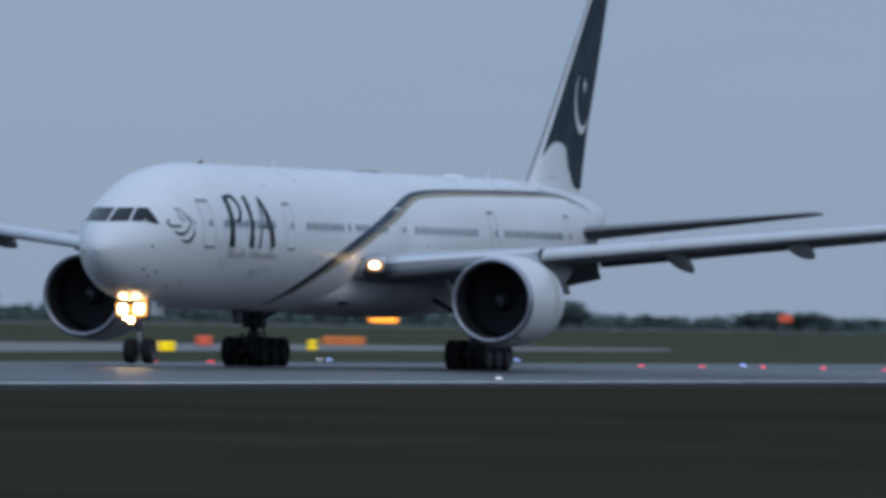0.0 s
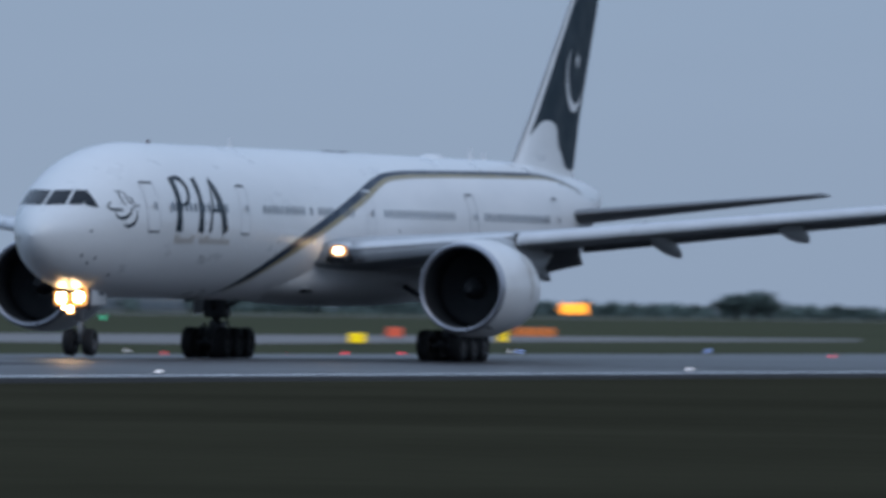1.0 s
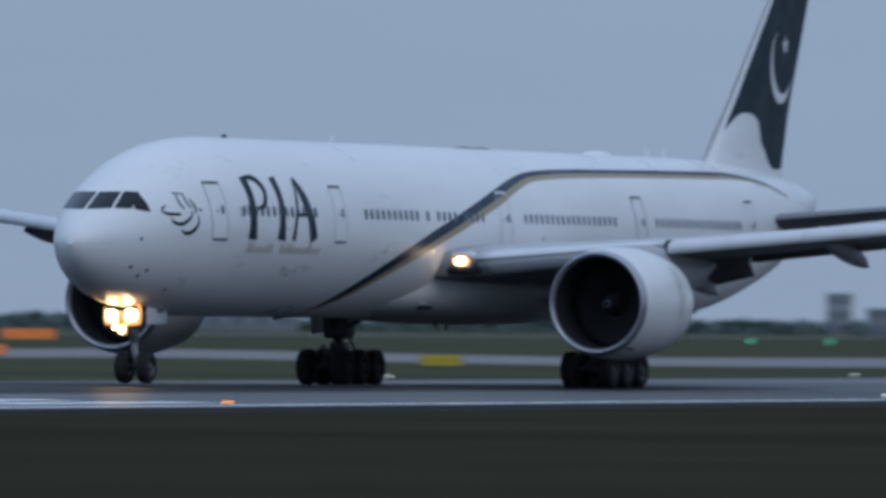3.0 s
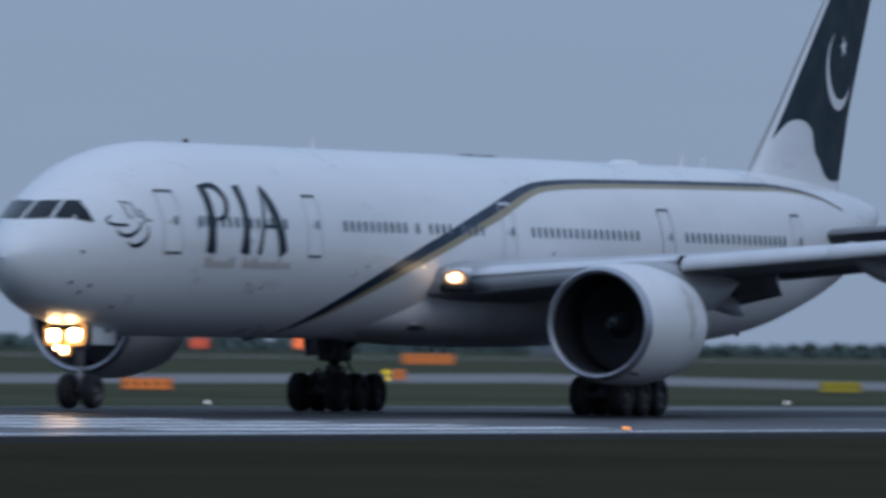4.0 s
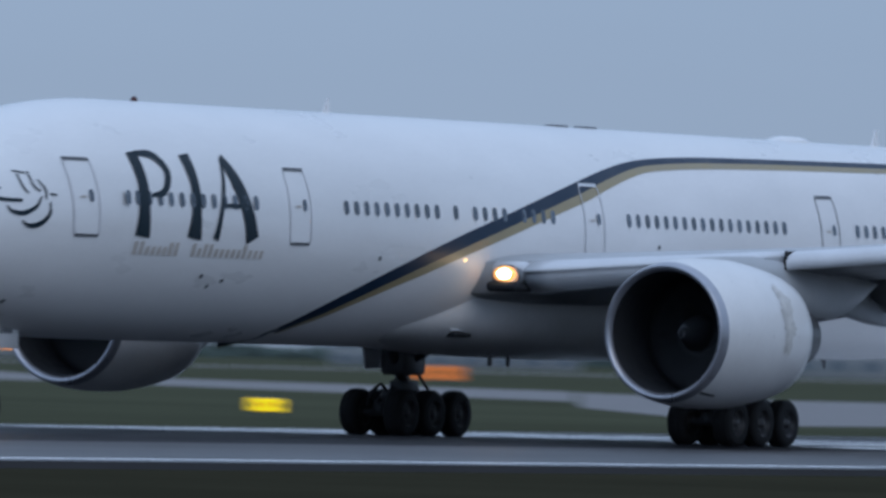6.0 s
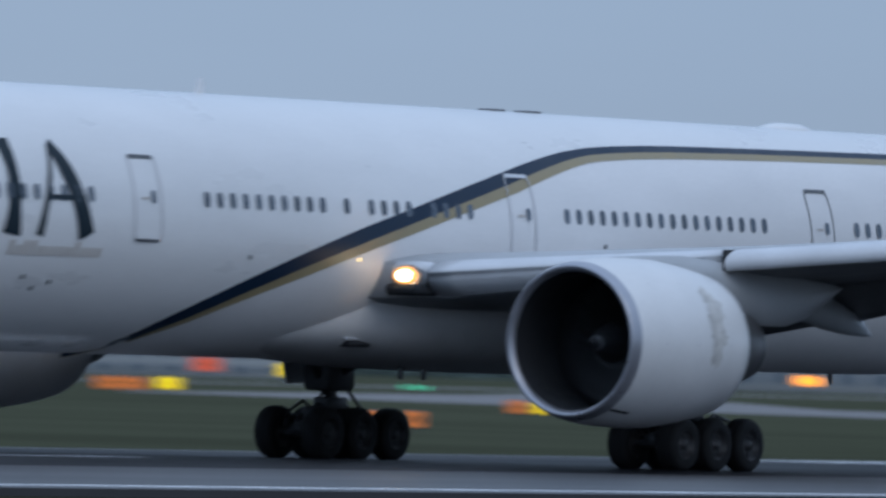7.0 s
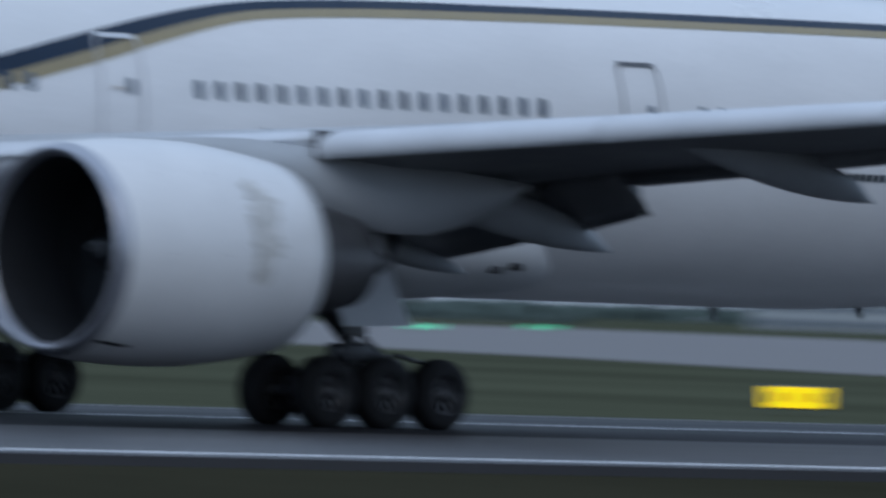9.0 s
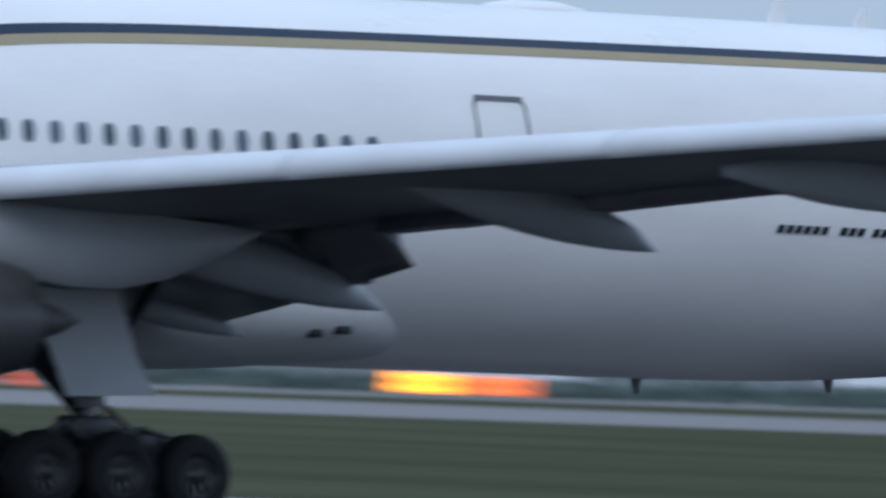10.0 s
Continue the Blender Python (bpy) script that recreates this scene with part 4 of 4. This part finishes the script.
wheel.made = {}
for side in (-1, 1):
    yc = side * 5.18
    gear = part("main_gear", join(rod((37.1, yc, 0.9), (36.95, yc, 1.75), 0.15), rod((36.95, yc, 1.7), (36.8, yc - side * 0.1, 4.4), 0.25), rod((37.0, yc, 1.65), (36.98, yc, 1.85), 0.30)), STRUT, airliner, "grey strut of the six-wheeled main landing gear")
    for ax in (35.64, 37.11, 38.58):
        for q in (-1, 1):
            wheel(airliner, ax, yc + q * 0.70, 0.605, 0.66, 0.53)
        part("axle", rod((ax, yc - 0.75, 0.605), (ax, yc + 0.75, 0.605), 0.10), STEEL, gear)
    part("bogie_beam", join(rod((35.5, yc, 0.70), (38.7, yc, 0.70), 0.17), box(36.8, 37.4, yc - 0.24, yc + 0.24, 0.55, 1.05, 0.05)), STEEL, gear, "dark bogie beam")
    part("drag_brace", join(rod((36.95, yc, 1.5), (34.7, yc - side * 0.2, 3.6), 0.13), rod((36.95, yc, 1.9), (36.9, yc - side * 2.4, 3.2), 0.10), rod((37.1, yc, 1.75), (38.6, yc - side * 0.3, 3.9), 0.09)), STEEL, gear)
    part("torque_link", join(rod((37.2, yc, 1.5), (37.75, yc, 1.25), 0.06), rod((37.75, yc, 1.25), (37.25, yc, 0.85), 0.06), rod((36.8, yc, 1.15), (35.7, yc, 0.85), 0.05), rod((37.3, yc, 1.2), (38.5, yc, 0.9), 0.05)), STEEL, gear)
    for dx, dy, z0, ex, z1 in ((0.2, 0.3, 1.05, 0.5, 1.32), (0.7, 0.35, 1.32, 0.6, 1.18), (1.3, 0.4, 1.18, 0.25, 0.75), (-0.2, 0.3, 1.05, -0.6, 1.4), (-0.8, 0.35, 1.4, -0.5, 1.15), (-1.3, 0.4, 1.15, -0.15, 0.75), (-0.9, 0.1, 1.05, 0.8, 1.75), (0.3, -0.2, 1.7, 0.9, 1.1)):
        part("hose", rod((37.1 + dx, yc + side * dy, z0), (37.1 + dx + ex, yc + side * (dy + 0.05), z1), 0.045), STEEL, gear)
    part("brake_lines", join(rod((37.3, yc + side * 0.15, 1.3), (38.1, yc + side * 0.2, 1.05), 0.03), rod((38.1, yc + side * 0.2, 1.05), (38.55, yc + side * 0.15, 0.8), 0.03), rod((36.9, yc + side * 0.15, 1.3), (36.2, yc + side * 0.2, 1.2), 0.03), rod((36.2, yc + side * 0.2, 1.2), (35.65, yc + side * 0.15, 0.85), 0.03)), STEEL, gear)
    part("trunnion", join(box(36.3, 37.5, yc - (0.42 if side > 0 else 0.25), yc + (0.42 if side > 0 else 0.25), 1.65 if side > 0 else 2.1, 2.75, 0.1), box(36.55, 37.4, yc - 0.26, yc + 0.26, 1.15, 1.5, 0.06), box(35.9, 36.5, yc - 0.12, yc + 0.12, 0.95, 1.2, 0.04), box(37.7, 38.3, yc - 0.12, yc + 0.12, 0.95, 1.22, 0.04)), STEEL, gear, "dark gear trunnion and fittings")
    yd = yc + side * 0.62
    part("gear_door", ([(35.35, yd, 3.5), (37.1, yd, 3.5), (37.42, yd + side * 0.09, 2.5), (37.78, yd + side * 0.14, 1.86), (36.08, yd + side * 0.14, 1.80), (35.35, yd - side * 0.06, 3.5), (37.1, yd - side * 0.06, 3.5), (37.42, yd + side * 0.03, 2.5), (37.78, yd + side * 0.08, 1.86), (36.08, yd + side * 0.08, 1.80)], [[0, 1, 2, 3, 4], [9, 8, 7, 6, 5], [0, 5, 6, 1], [1, 6, 7, 2], [2, 7, 8, 3], [3, 8, 9, 4], [4, 9, 5, 0]]), SLAT, gear, "pale grey gear door", False)

nose_gear = part("nose_gear", join(rod((5.89, 0, 0.65), (5.80, 0, 1.6), 0.10), rod((5.80, 0, 1.5), (5.6, 0, 3.0), 0.16), rod((5.75, 0, 1.6), (5.0, 0, 2.4), 0.07)), STRUT, airliner, "grey strut of the nose gear carrying lit lamps")
for q in (-1, 1):
    wheel(airliner, 5.89, q * 0.40, 0.655, 0.545, 0.42)
part("axle", rod((5.89, -0.5, 0.655), (5.89, 0.5, 0.655), 0.08), STEEL, nose_gear)
part("torque_link", join(rod((5.95, 0, 1.5), (6.3, 0, 1.2), 0.05), rod((6.3, 0, 1.2), (5.95, 0, 0.8), 0.05)), STEEL, nose_gear)
part("lamp_bracket", box(4.8, 4.9, -0.75, 0.75, 1.95, 2.6, 0.03), STEEL, nose_gear)
def lamp_body(rows, x, y, z, n=24):
    """A lamp with a rounded-square face from (along, half width) rows."""
    rings = []
    for a, r in rows:
        rings.append([(x + a, y + r * math.copysign(abs(math.cos(k)) ** 0.5, math.cos(k)), z + 1.15 * r * math.copysign(abs(math.sin(k)) ** 0.5, math.sin(k))) for k in [i * math.tau / n for i in range(n)]])
    return loft(rings, True, True)


for y, z, r in ((-0.37, 2.46, 0.33), (0.36, 2.42, 0.30), (-0.02, 1.94, 0.16), (0.24, 2.02, 0.10)):
    part("lamp_bloom_rim", lamp_body([(-0.06, r), (0.04, r * 1.02), (0.16, r * 0.5)], 4.7, y, z), LAMP_BLOOM, nose_gear)
    part("lamp", lamp_body([(-0.12, r * 0.3), (-0.09, r * 0.5), (-0.065, r * 0.6)], 4.7, y, z), LAMP_NOSE, nose_gear, "lit landing lamp")
for q in (-1, 1):
    part("gear_door", box(5.35, 7.1, q * 0.62 - 0.03, q * 0.62 + 0.03, 2.12, 2.85, 0.03), WHITE, nose_gear, "white gear door")
    for k in range(3):
        part("door_marking", box(6.2 + 0.2 * k, 6.33 + 0.2 * k, q * 0.66 - 0.004, q * 0.66 + 0.004, 2.5, 2.75), LINE, nose_gear, "", False)
part("gear_bay", box(4.6, 7.2, -0.6, 0.6, 2.55, 2.75, 0.05), DARK, nose_gear)
part("tail_beacon", moved(spun([(0, 0.10), (0.1, 0.09), (0.16, 0.02)], 10, "z", True), Matrix.Translation((60.2, 0, 2.70))), LINE, airliner)


# ---- airfield signs and lamps ----
def sign_box(x, y, w, h, face, legs=2, turn=0.0, label="", z0=-0.34, lift=0.25):
    th = math.degrees(math.atan2(x, y)) * -1 + turn
    ob = tagged(new("airfield_sign"), label, "sign")
    ob.matrix_basis = pose(x, y, z0, 0, 0, th)
    part("panel", box(-w / 2, w / 2, -0.10, 0.10, lift, lift + h, 0.03), POST, ob)
    part("face", box(-w / 2 + 0.04, w / 2 - 0.04, -0.125, -0.104, lift + 0.04, lift + h - 0.04), face, ob, "", False)
    n = max(2, int(w / 0.45))
    for i in range(n):
        c = -w / 2 + w * (i + 0.5) / n
        part("mark", box(c - 0.07, c + 0.07, -0.132, -0.127, lift + h * 0.3, lift + h * 0.7), BLACK, ob, "", False)
    for i in range(legs):
        c = -w / 2 + w * (i + 0.5) / legs
        part("leg", box(c - 0.04, c + 0.04, -0.04, 0.04, 0, lift + 0.02), POST, ob)
    return ob


def ground_lamp(x, y, glowing, label, z0=-0.34, h=0.3, r=0.12, group="", shade="runway lamp"):
    ob = tagged(new("runway_lamp"), label, shade, group)
    ob.matrix_basis = pose(x, y, z0)
    part("stem", rod((0, 0, 0), (0, 0, h), 0.05, 0.05, 8), POST, ob)
    part("lens", spun([(h - 0.02, r * 0.9), (h + 0.3 * r, r), (h + 0.9 * r, r * 0.7), (h + 1.2 * r, 0.01)], 10, "z", True), glowing, ob)
    return ob


for i in range(4):
    ground_lamp(372.5 + 60 * i, RW_Y - 28.2, WHITE_GLOW, "white runway edge lamp on a short stem", runway_z(RW_Y - 28.2), 0.12, 0.06, "runway edge lamps")
    ground_lamp(420 + 60 * i, RW_Y + 33.0, WHITE_GLOW, "white runway edge lamp on a short stem", -0.34, 0.24, 0.06, "runway edge lamps")
ground_lamp(316, RW_Y - 28.2, AMBER_GLOW, "amber runway edge lamp on a short stem", runway_z(RW_Y - 28.2), 0.07, 0.06, "runway edge lamps")
for y in [200.6, 194.0, 191.0, 188.0] + [165.6 - 3.1 * i for i in range(11)]:
    ground_lamp(565, y, RED_GLOW, "red runway end lamp set in the asphalt", runway_z(y) if y < 191.6 else -0.34, 0.03, 0.06, "runway end lamps")
for x, y in ((553, 157), (620, 199.5), (665, 202.5)):
    ground_lamp(x, y, BLUE_GLOW, "blue taxiway edge lamp on a short stem", runway_z(y) if y < 190 else -0.34, 0.15, 0.07, "taxiway lamps")


# bearing and distance from the camera's stand, width, height, face, height of the lower edge
SIGNS = [
    (71.38, 735, 1.1, 0.62, YELLOW_SIGN, 0.25), (71.56, 860, 1.2, 0.72, RED_SIGN, 0.3), (72.08, 800, 0.7, 0.7, YELLOW_SIGN, 0.25), (72.23, 930, 3.4, 0.7, ORANGE_SIGN, 0.3),
    (68.29, 650, 2.3, 0.6, DULL_SIGN, 0.25), (64.96, 575, 2.5, 0.6, ORANGE_SIGN, 0.25),
    (66.11, 760, 0.5, 0.7, YELLOW_SIGN, 0.25), (66.17, 780, 0.9, 0.7, ORANGE_SIGN, 0.25), (66.31, 1350, 6.0, 1.1, ORANGE_SIGN, 0.4),
    (60.31, 1030, 5.0, 1.2, ORANGE_SIGN, 0.4), (59.5, 455, 1.4, 0.56, YELLOW_SIGN, 0.22), (57.05, 660, 1.5, 0.62, YELLOW_SIGN, 0.25),
    (56.2, 490, 1.8, 0.6, ORANGE_SIGN, 0.25), (56.41, 470, 0.85, 0.7, ORANGE_SIGN, 0.25), (56.91, 660, 1.1, 0.75, ORANGE_SIGN, 0.25),
    (55.0, 970, 4.2, 1.0, ORANGE_SIGN, 0.3), (55.23, 1010, 2.0, 1.0, YELLOW_SIGN, 0.3), (54.24, 1040, 2.2, 1.2, ORANGE_SIGN, 0.3),
    (50.41, 690, 1.8, 0.9, ORANGE_SIGN, 0.3), (50.79, 790, 1.7, 1.0, ORANGE_SIGN, 0.3), (47.06, 312, 1.7, 0.62, YELLOW_SIGN, 0.2),
    (43.94, 620, 2.2, 0.65, DULL_SIGN, 0.25), (42.0, 830, 2.8, 0.9, DULL_SIGN, 0.3),
]
WORDS = {"dull_yellow_sign_face": "dull yellow airfield sign on short legs in grass", "yellow_sign_face": "lit yellow airfield sign on short legs in grass", "red_sign_face": "lit red airfield sign on short legs in grass", "orange_sign_face": "dim orange-red airfield sign on short legs in grass"}
for bear, dist, w, h, face, lift in SIGNS:
    a = radians(bear)
    sign_box(dist * math.sin(a), dist * math.cos(a), w, h, face, 2 if w < 2 else 4, 0, WORDS[face.name], -0.34, lift)

# unidentified far lights beside the apron, made up as glowing panels on posts
FAR_GLOWS = [
    (72.42, 1500, 3.6, 1.3, AMBER_GLOW, 1.8), (69.19, 1500, 2.8, 1.5, ORANGE_GLOW, 1.5), (74.35, 1500, 1.6, 1.0, RED_SIGN, 2.6),
    (65.71, 1500, 2.5, 1.4, ORANGE_GLOW, 1.9), (65.21, 1500, 2.5, 1.2, RED_SIGN, 1.8), (63.24, 1250, 2.2, 1.4, ORANGE_GLOW, 0.4), (63.03, 1350, 4.6, 1.0, ORANGE_SIGN, 0.3),
    (58.3, 1500, 3.2, 1.1, AMBER_GLOW, 1.8), (55.41, 1500, 3.6, 1.6, RED_SIGN, 1.6), (55.81, 1450, 2.6, 1.5, YELLOW_SIGN, 1.2),
    (49.19, 1500, 4.6, 2.2, ORANGE_GLOW, 1.0), (50.17, 1500, 7.5, 2.2, AMBER_GLOW, 1.5),
    (41.15, 1350, 4.2, 3.3, YELLOW_BOARD, 0.3), (42.72, 1500, 8.0, 2.0, ORANGE_GLOW, 0.9), (42.95, 1510, 5.0, 1.8, AMBER_GLOW, 0.9),
    (37.05, 1500, 8.0, 2.4, AMBER_GLOW, 1.0), (37.4, 1510, 9.0, 2.2, ORANGE_GLOW, 1.0), (35.14, 1400, 3.4, 1.6, RED_SIGN, 0.3),
]
for bear, dist, w, h, face, lift in FAR_GLOWS:
    a = radians(bear)
    sign_box(dist * math.sin(a), dist * math.cos(a), w, h, face, 3, 0, "made-up glowing panel on posts for an unidentified far light", -0.34, lift)

for bear, dist, n in ((69.8, 1500, 1), (70.18, 1500, 1), (62.84, 1500, 3), (56.44, 1250, 3), (45.28, 1080, 4), (45.85, 1280, 4), (40.3, 1120, 4)):
    for k in range(n):
        a = radians(bear + 0.045 * (k - n / 2))
        ground_lamp(dist * math.sin(a), dist * math.cos(a), GREEN_GLOW, "green taxiway lamp on a short stem", -0.34, 0.5, 0.22, "green taxiway lamps", "taxiway lamp")

# ---- far trees and buildings ----
def far_tree(seed, h):
    """A tapered trunk with limbs and a crown of many small clumps."""
    rnd = random.Random(seed)
    ob = new("tree")
    limbs = [rod((0, 0, 0), (0.1, 0, h * 0.5), h * 0.03, h * 0.018, 7)]
    tips = []
    for i in range(8):
        a, up = rnd.uniform(0, math.tau), rnd.uniform(0.55, 0.95)
        r = h * rnd.uniform(0.12, 0.36) * (1.25 - up * 0.7)
        tip = (r * math.cos(a), r * math.sin(a), h * up)
        limbs.append(rod((0, 0, h * rnd.uniform(0.25, 0.5)), tip, h * 0.012, h * 0.005, 5))
        tips.append(tip)
    part("trunk", join(*limbs), BARK, ob)
    vs, fs = [], []
    for i in range(420):
        c = Vector(rnd.choice(tips)) + Vector((rnd.gauss(0, 1), rnd.gauss(0, 1), rnd.gauss(0, 0.8))) * h * 0.085
        s = h * rnd.uniform(0.025, 0.06)
        q = Euler((rnd.uniform(0, 6), rnd.uniform(0, 6), rnd.uniform(0, 6))).to_matrix()
        k = len(vs)
        vs += [c + q @ Vector(v) * s for v in ((1, 0, 0), (0, 1, 0), (-1, 0, 0.3), (0, -1, 0.2), (0, 0, 0.8))]
        fs += [[k, k + 1, k + 4], [k + 1, k + 2, k + 4], [k + 2, k + 3, k + 4], [k + 3, k, k + 4]]
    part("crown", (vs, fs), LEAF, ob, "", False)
    return tagged(ob, "tree far across the airfield, haze put into its colour", "tree", "far trees")


rnd = random.Random(7)
kinds = []
for k in range(4):
    ob = far_tree(11 + k, 1.0)
    kinds.append(ob)
first_used = set()
for i in range(80):
    bear = rnd.uniform(34, 76)
    dist = rnd.uniform(2500, 3300)
    a = radians(bear)
    h = rnd.choice((2.2, 2.6, 3, 3.4, 3.8))
    k = rnd.randrange(4)
    m = Matrix.Translation((dist * math.sin(a), dist * math.cos(a), -0.4)) @ Euler((0, 0, rnd.uniform(0, 6))).to_matrix().to_4x4()
    ob = kinds[k] if k not in first_used else copy_thing(kinds[k], m)
    first_used.add(k)
    ob.matrix_basis = m @ Matrix.Diagonal((h * rnd.uniform(1.0, 1.7), h * rnd.uniform(1.0, 1.7), h, 1))

# two clumps of taller trees
for bear, dist, h in ((73.2, 2900, 7.5), (73.28, 2930, 8.5), (73.36, 2950, 7.0), (74.2, 2900, 6.0), (74.3, 2930, 7.0), (74.42, 2910, 6.5), (74.52, 2960, 5.5)):
    a = radians(bear)
    ob = copy_thing(kinds[rnd.randrange(4)], Matrix.Translation((dist * math.sin(a), dist * math.cos(a), -0.4)))
    ob.matrix_basis = Matrix.Translation((dist * math.sin(a), dist * math.cos(a), -0.3 * h)) @ Matrix.Diagonal((h * 2.3, h * 2.3, h, 1))

# low belts of woodland along the horizon
def woodland(count, b0, b1, d0, d1, height, label):
    vs, fs = [], []
    for i in range(count):
        a = radians(rnd.uniform(b0, b1))
        d = rnd.uniform(d0, d1)
        top = height * (1 + 0.16 * math.sin(a * 57) + 0.12 * math.sin(a * 131 + 1))
        z = rnd.uniform(-0.1, 1) * top
        s = height * rnd.uniform(0.3, 0.75)
        c = Vector((d * math.sin(a), d * math.cos(a), z))
        q = Euler((rnd.uniform(0, 6), rnd.uniform(0, 6), rnd.uniform(0, 6))).to_matrix()
        k = len(vs)
        vs += [c + q @ Vector(v) * s for v in ((1, 0, 0), (0, 1, 0), (-1, 0, 0.4), (0, -1, 0.2), (0, 0, 1))]
        fs += [[k, k + 1, k + 4], [k + 1, k + 2, k + 4], [k + 2, k + 3, k + 4], [k + 3, k, k + 4]]
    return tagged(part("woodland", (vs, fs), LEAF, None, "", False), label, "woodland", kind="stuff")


woodland(20000, 30, 82, 3340, 3700, 2.9, "belt of woodland along the horizon, haze put into its colour")
woodland(3000, 31, 46, 2050, 2300, 2.4, "grey-green hedgerow belt beyond the far apron, paled for haze")


def far_building(bear, dist, w, d, h, label, cols=6, floors=2):
    a = radians(bear)
    ob = tagged(new("terminal_building"), label, "building")
    ob.matrix_basis = pose(dist * math.sin(a), dist * math.cos(a), -0.4, 0, 0, -bear)
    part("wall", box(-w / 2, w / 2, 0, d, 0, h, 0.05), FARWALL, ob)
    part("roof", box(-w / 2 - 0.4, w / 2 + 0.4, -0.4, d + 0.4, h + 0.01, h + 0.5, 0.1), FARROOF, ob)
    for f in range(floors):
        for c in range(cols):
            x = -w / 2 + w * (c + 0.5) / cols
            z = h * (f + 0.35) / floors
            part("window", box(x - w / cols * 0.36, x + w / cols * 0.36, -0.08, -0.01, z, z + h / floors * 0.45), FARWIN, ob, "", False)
    return ob


for bear, dist, w, d, h, fl in ((70.45, 3140, 13, 14, 6.8, 2), (70.2, 3270, 7, 8, 11, 3), (67.2, 3000, 42, 20, 4.7, 1), (62.0, 2225, 62, 25, 4.2, 1), (60.4, 2290, 48, 20, 5.2, 2), (58.0, 2225, 57, 25, 4.8, 1), (55.0, 2160, 62, 25, 5.4, 2), (53.2, 2225, 38, 20, 6.4, 2), (51.6, 2160, 62, 24, 4.8, 1), (49.4, 2225, 52, 24, 5.2, 1), (47.4, 2290, 46, 20, 5.6, 2), (43.6, 2350, 60, 24, 4.4, 1), (40.2, 2350, 70, 24, 4.6, 1), (38.4, 2340, 50, 24, 5.4, 2), (36.2, 2350, 64, 24, 4.8, 1)):
    far_building(bear, dist, w, d, h, "flat-roofed airport building far across the field, paled for haze", max(4, int(w / 6)), fl)

motions_rows = []
for t, gx, *_ in PATH:
    m = Matrix.Translation((gx, 160.1, 0.0)) @ Matrix.Translation((-37.0, 0, 0))
    motions_rows.append((t, m))


def gear_x(t):
    return smooth_table([(r[0], r[1]) for r in PATH], t)


def motions():
    walk(airliner, motions_rows)
    # wheels and fans turn a little less than a quarter from row to row
    ticks = [i / FPS for i in range(int(10 * FPS) + 1)]
    for hub, place, r in WHEELS:
        rows, turn = [], 0.0
        for i, t in enumerate(ticks):
            if i:
                turn -= min(radians(86), (gear_x(ticks[i - 1]) - gear_x(t)) / r)
            rows.append((t, Matrix.Translation(place) @ Euler((0, turn, 0)).to_matrix().to_4x4()))
        walk(hub, rows)
    for fan, place in FANS:
        walk(fan, [(t, place @ Euler((radians(77) * i, 0, 0)).to_matrix().to_4x4()) for i, t in enumerate(ticks)])


motions()
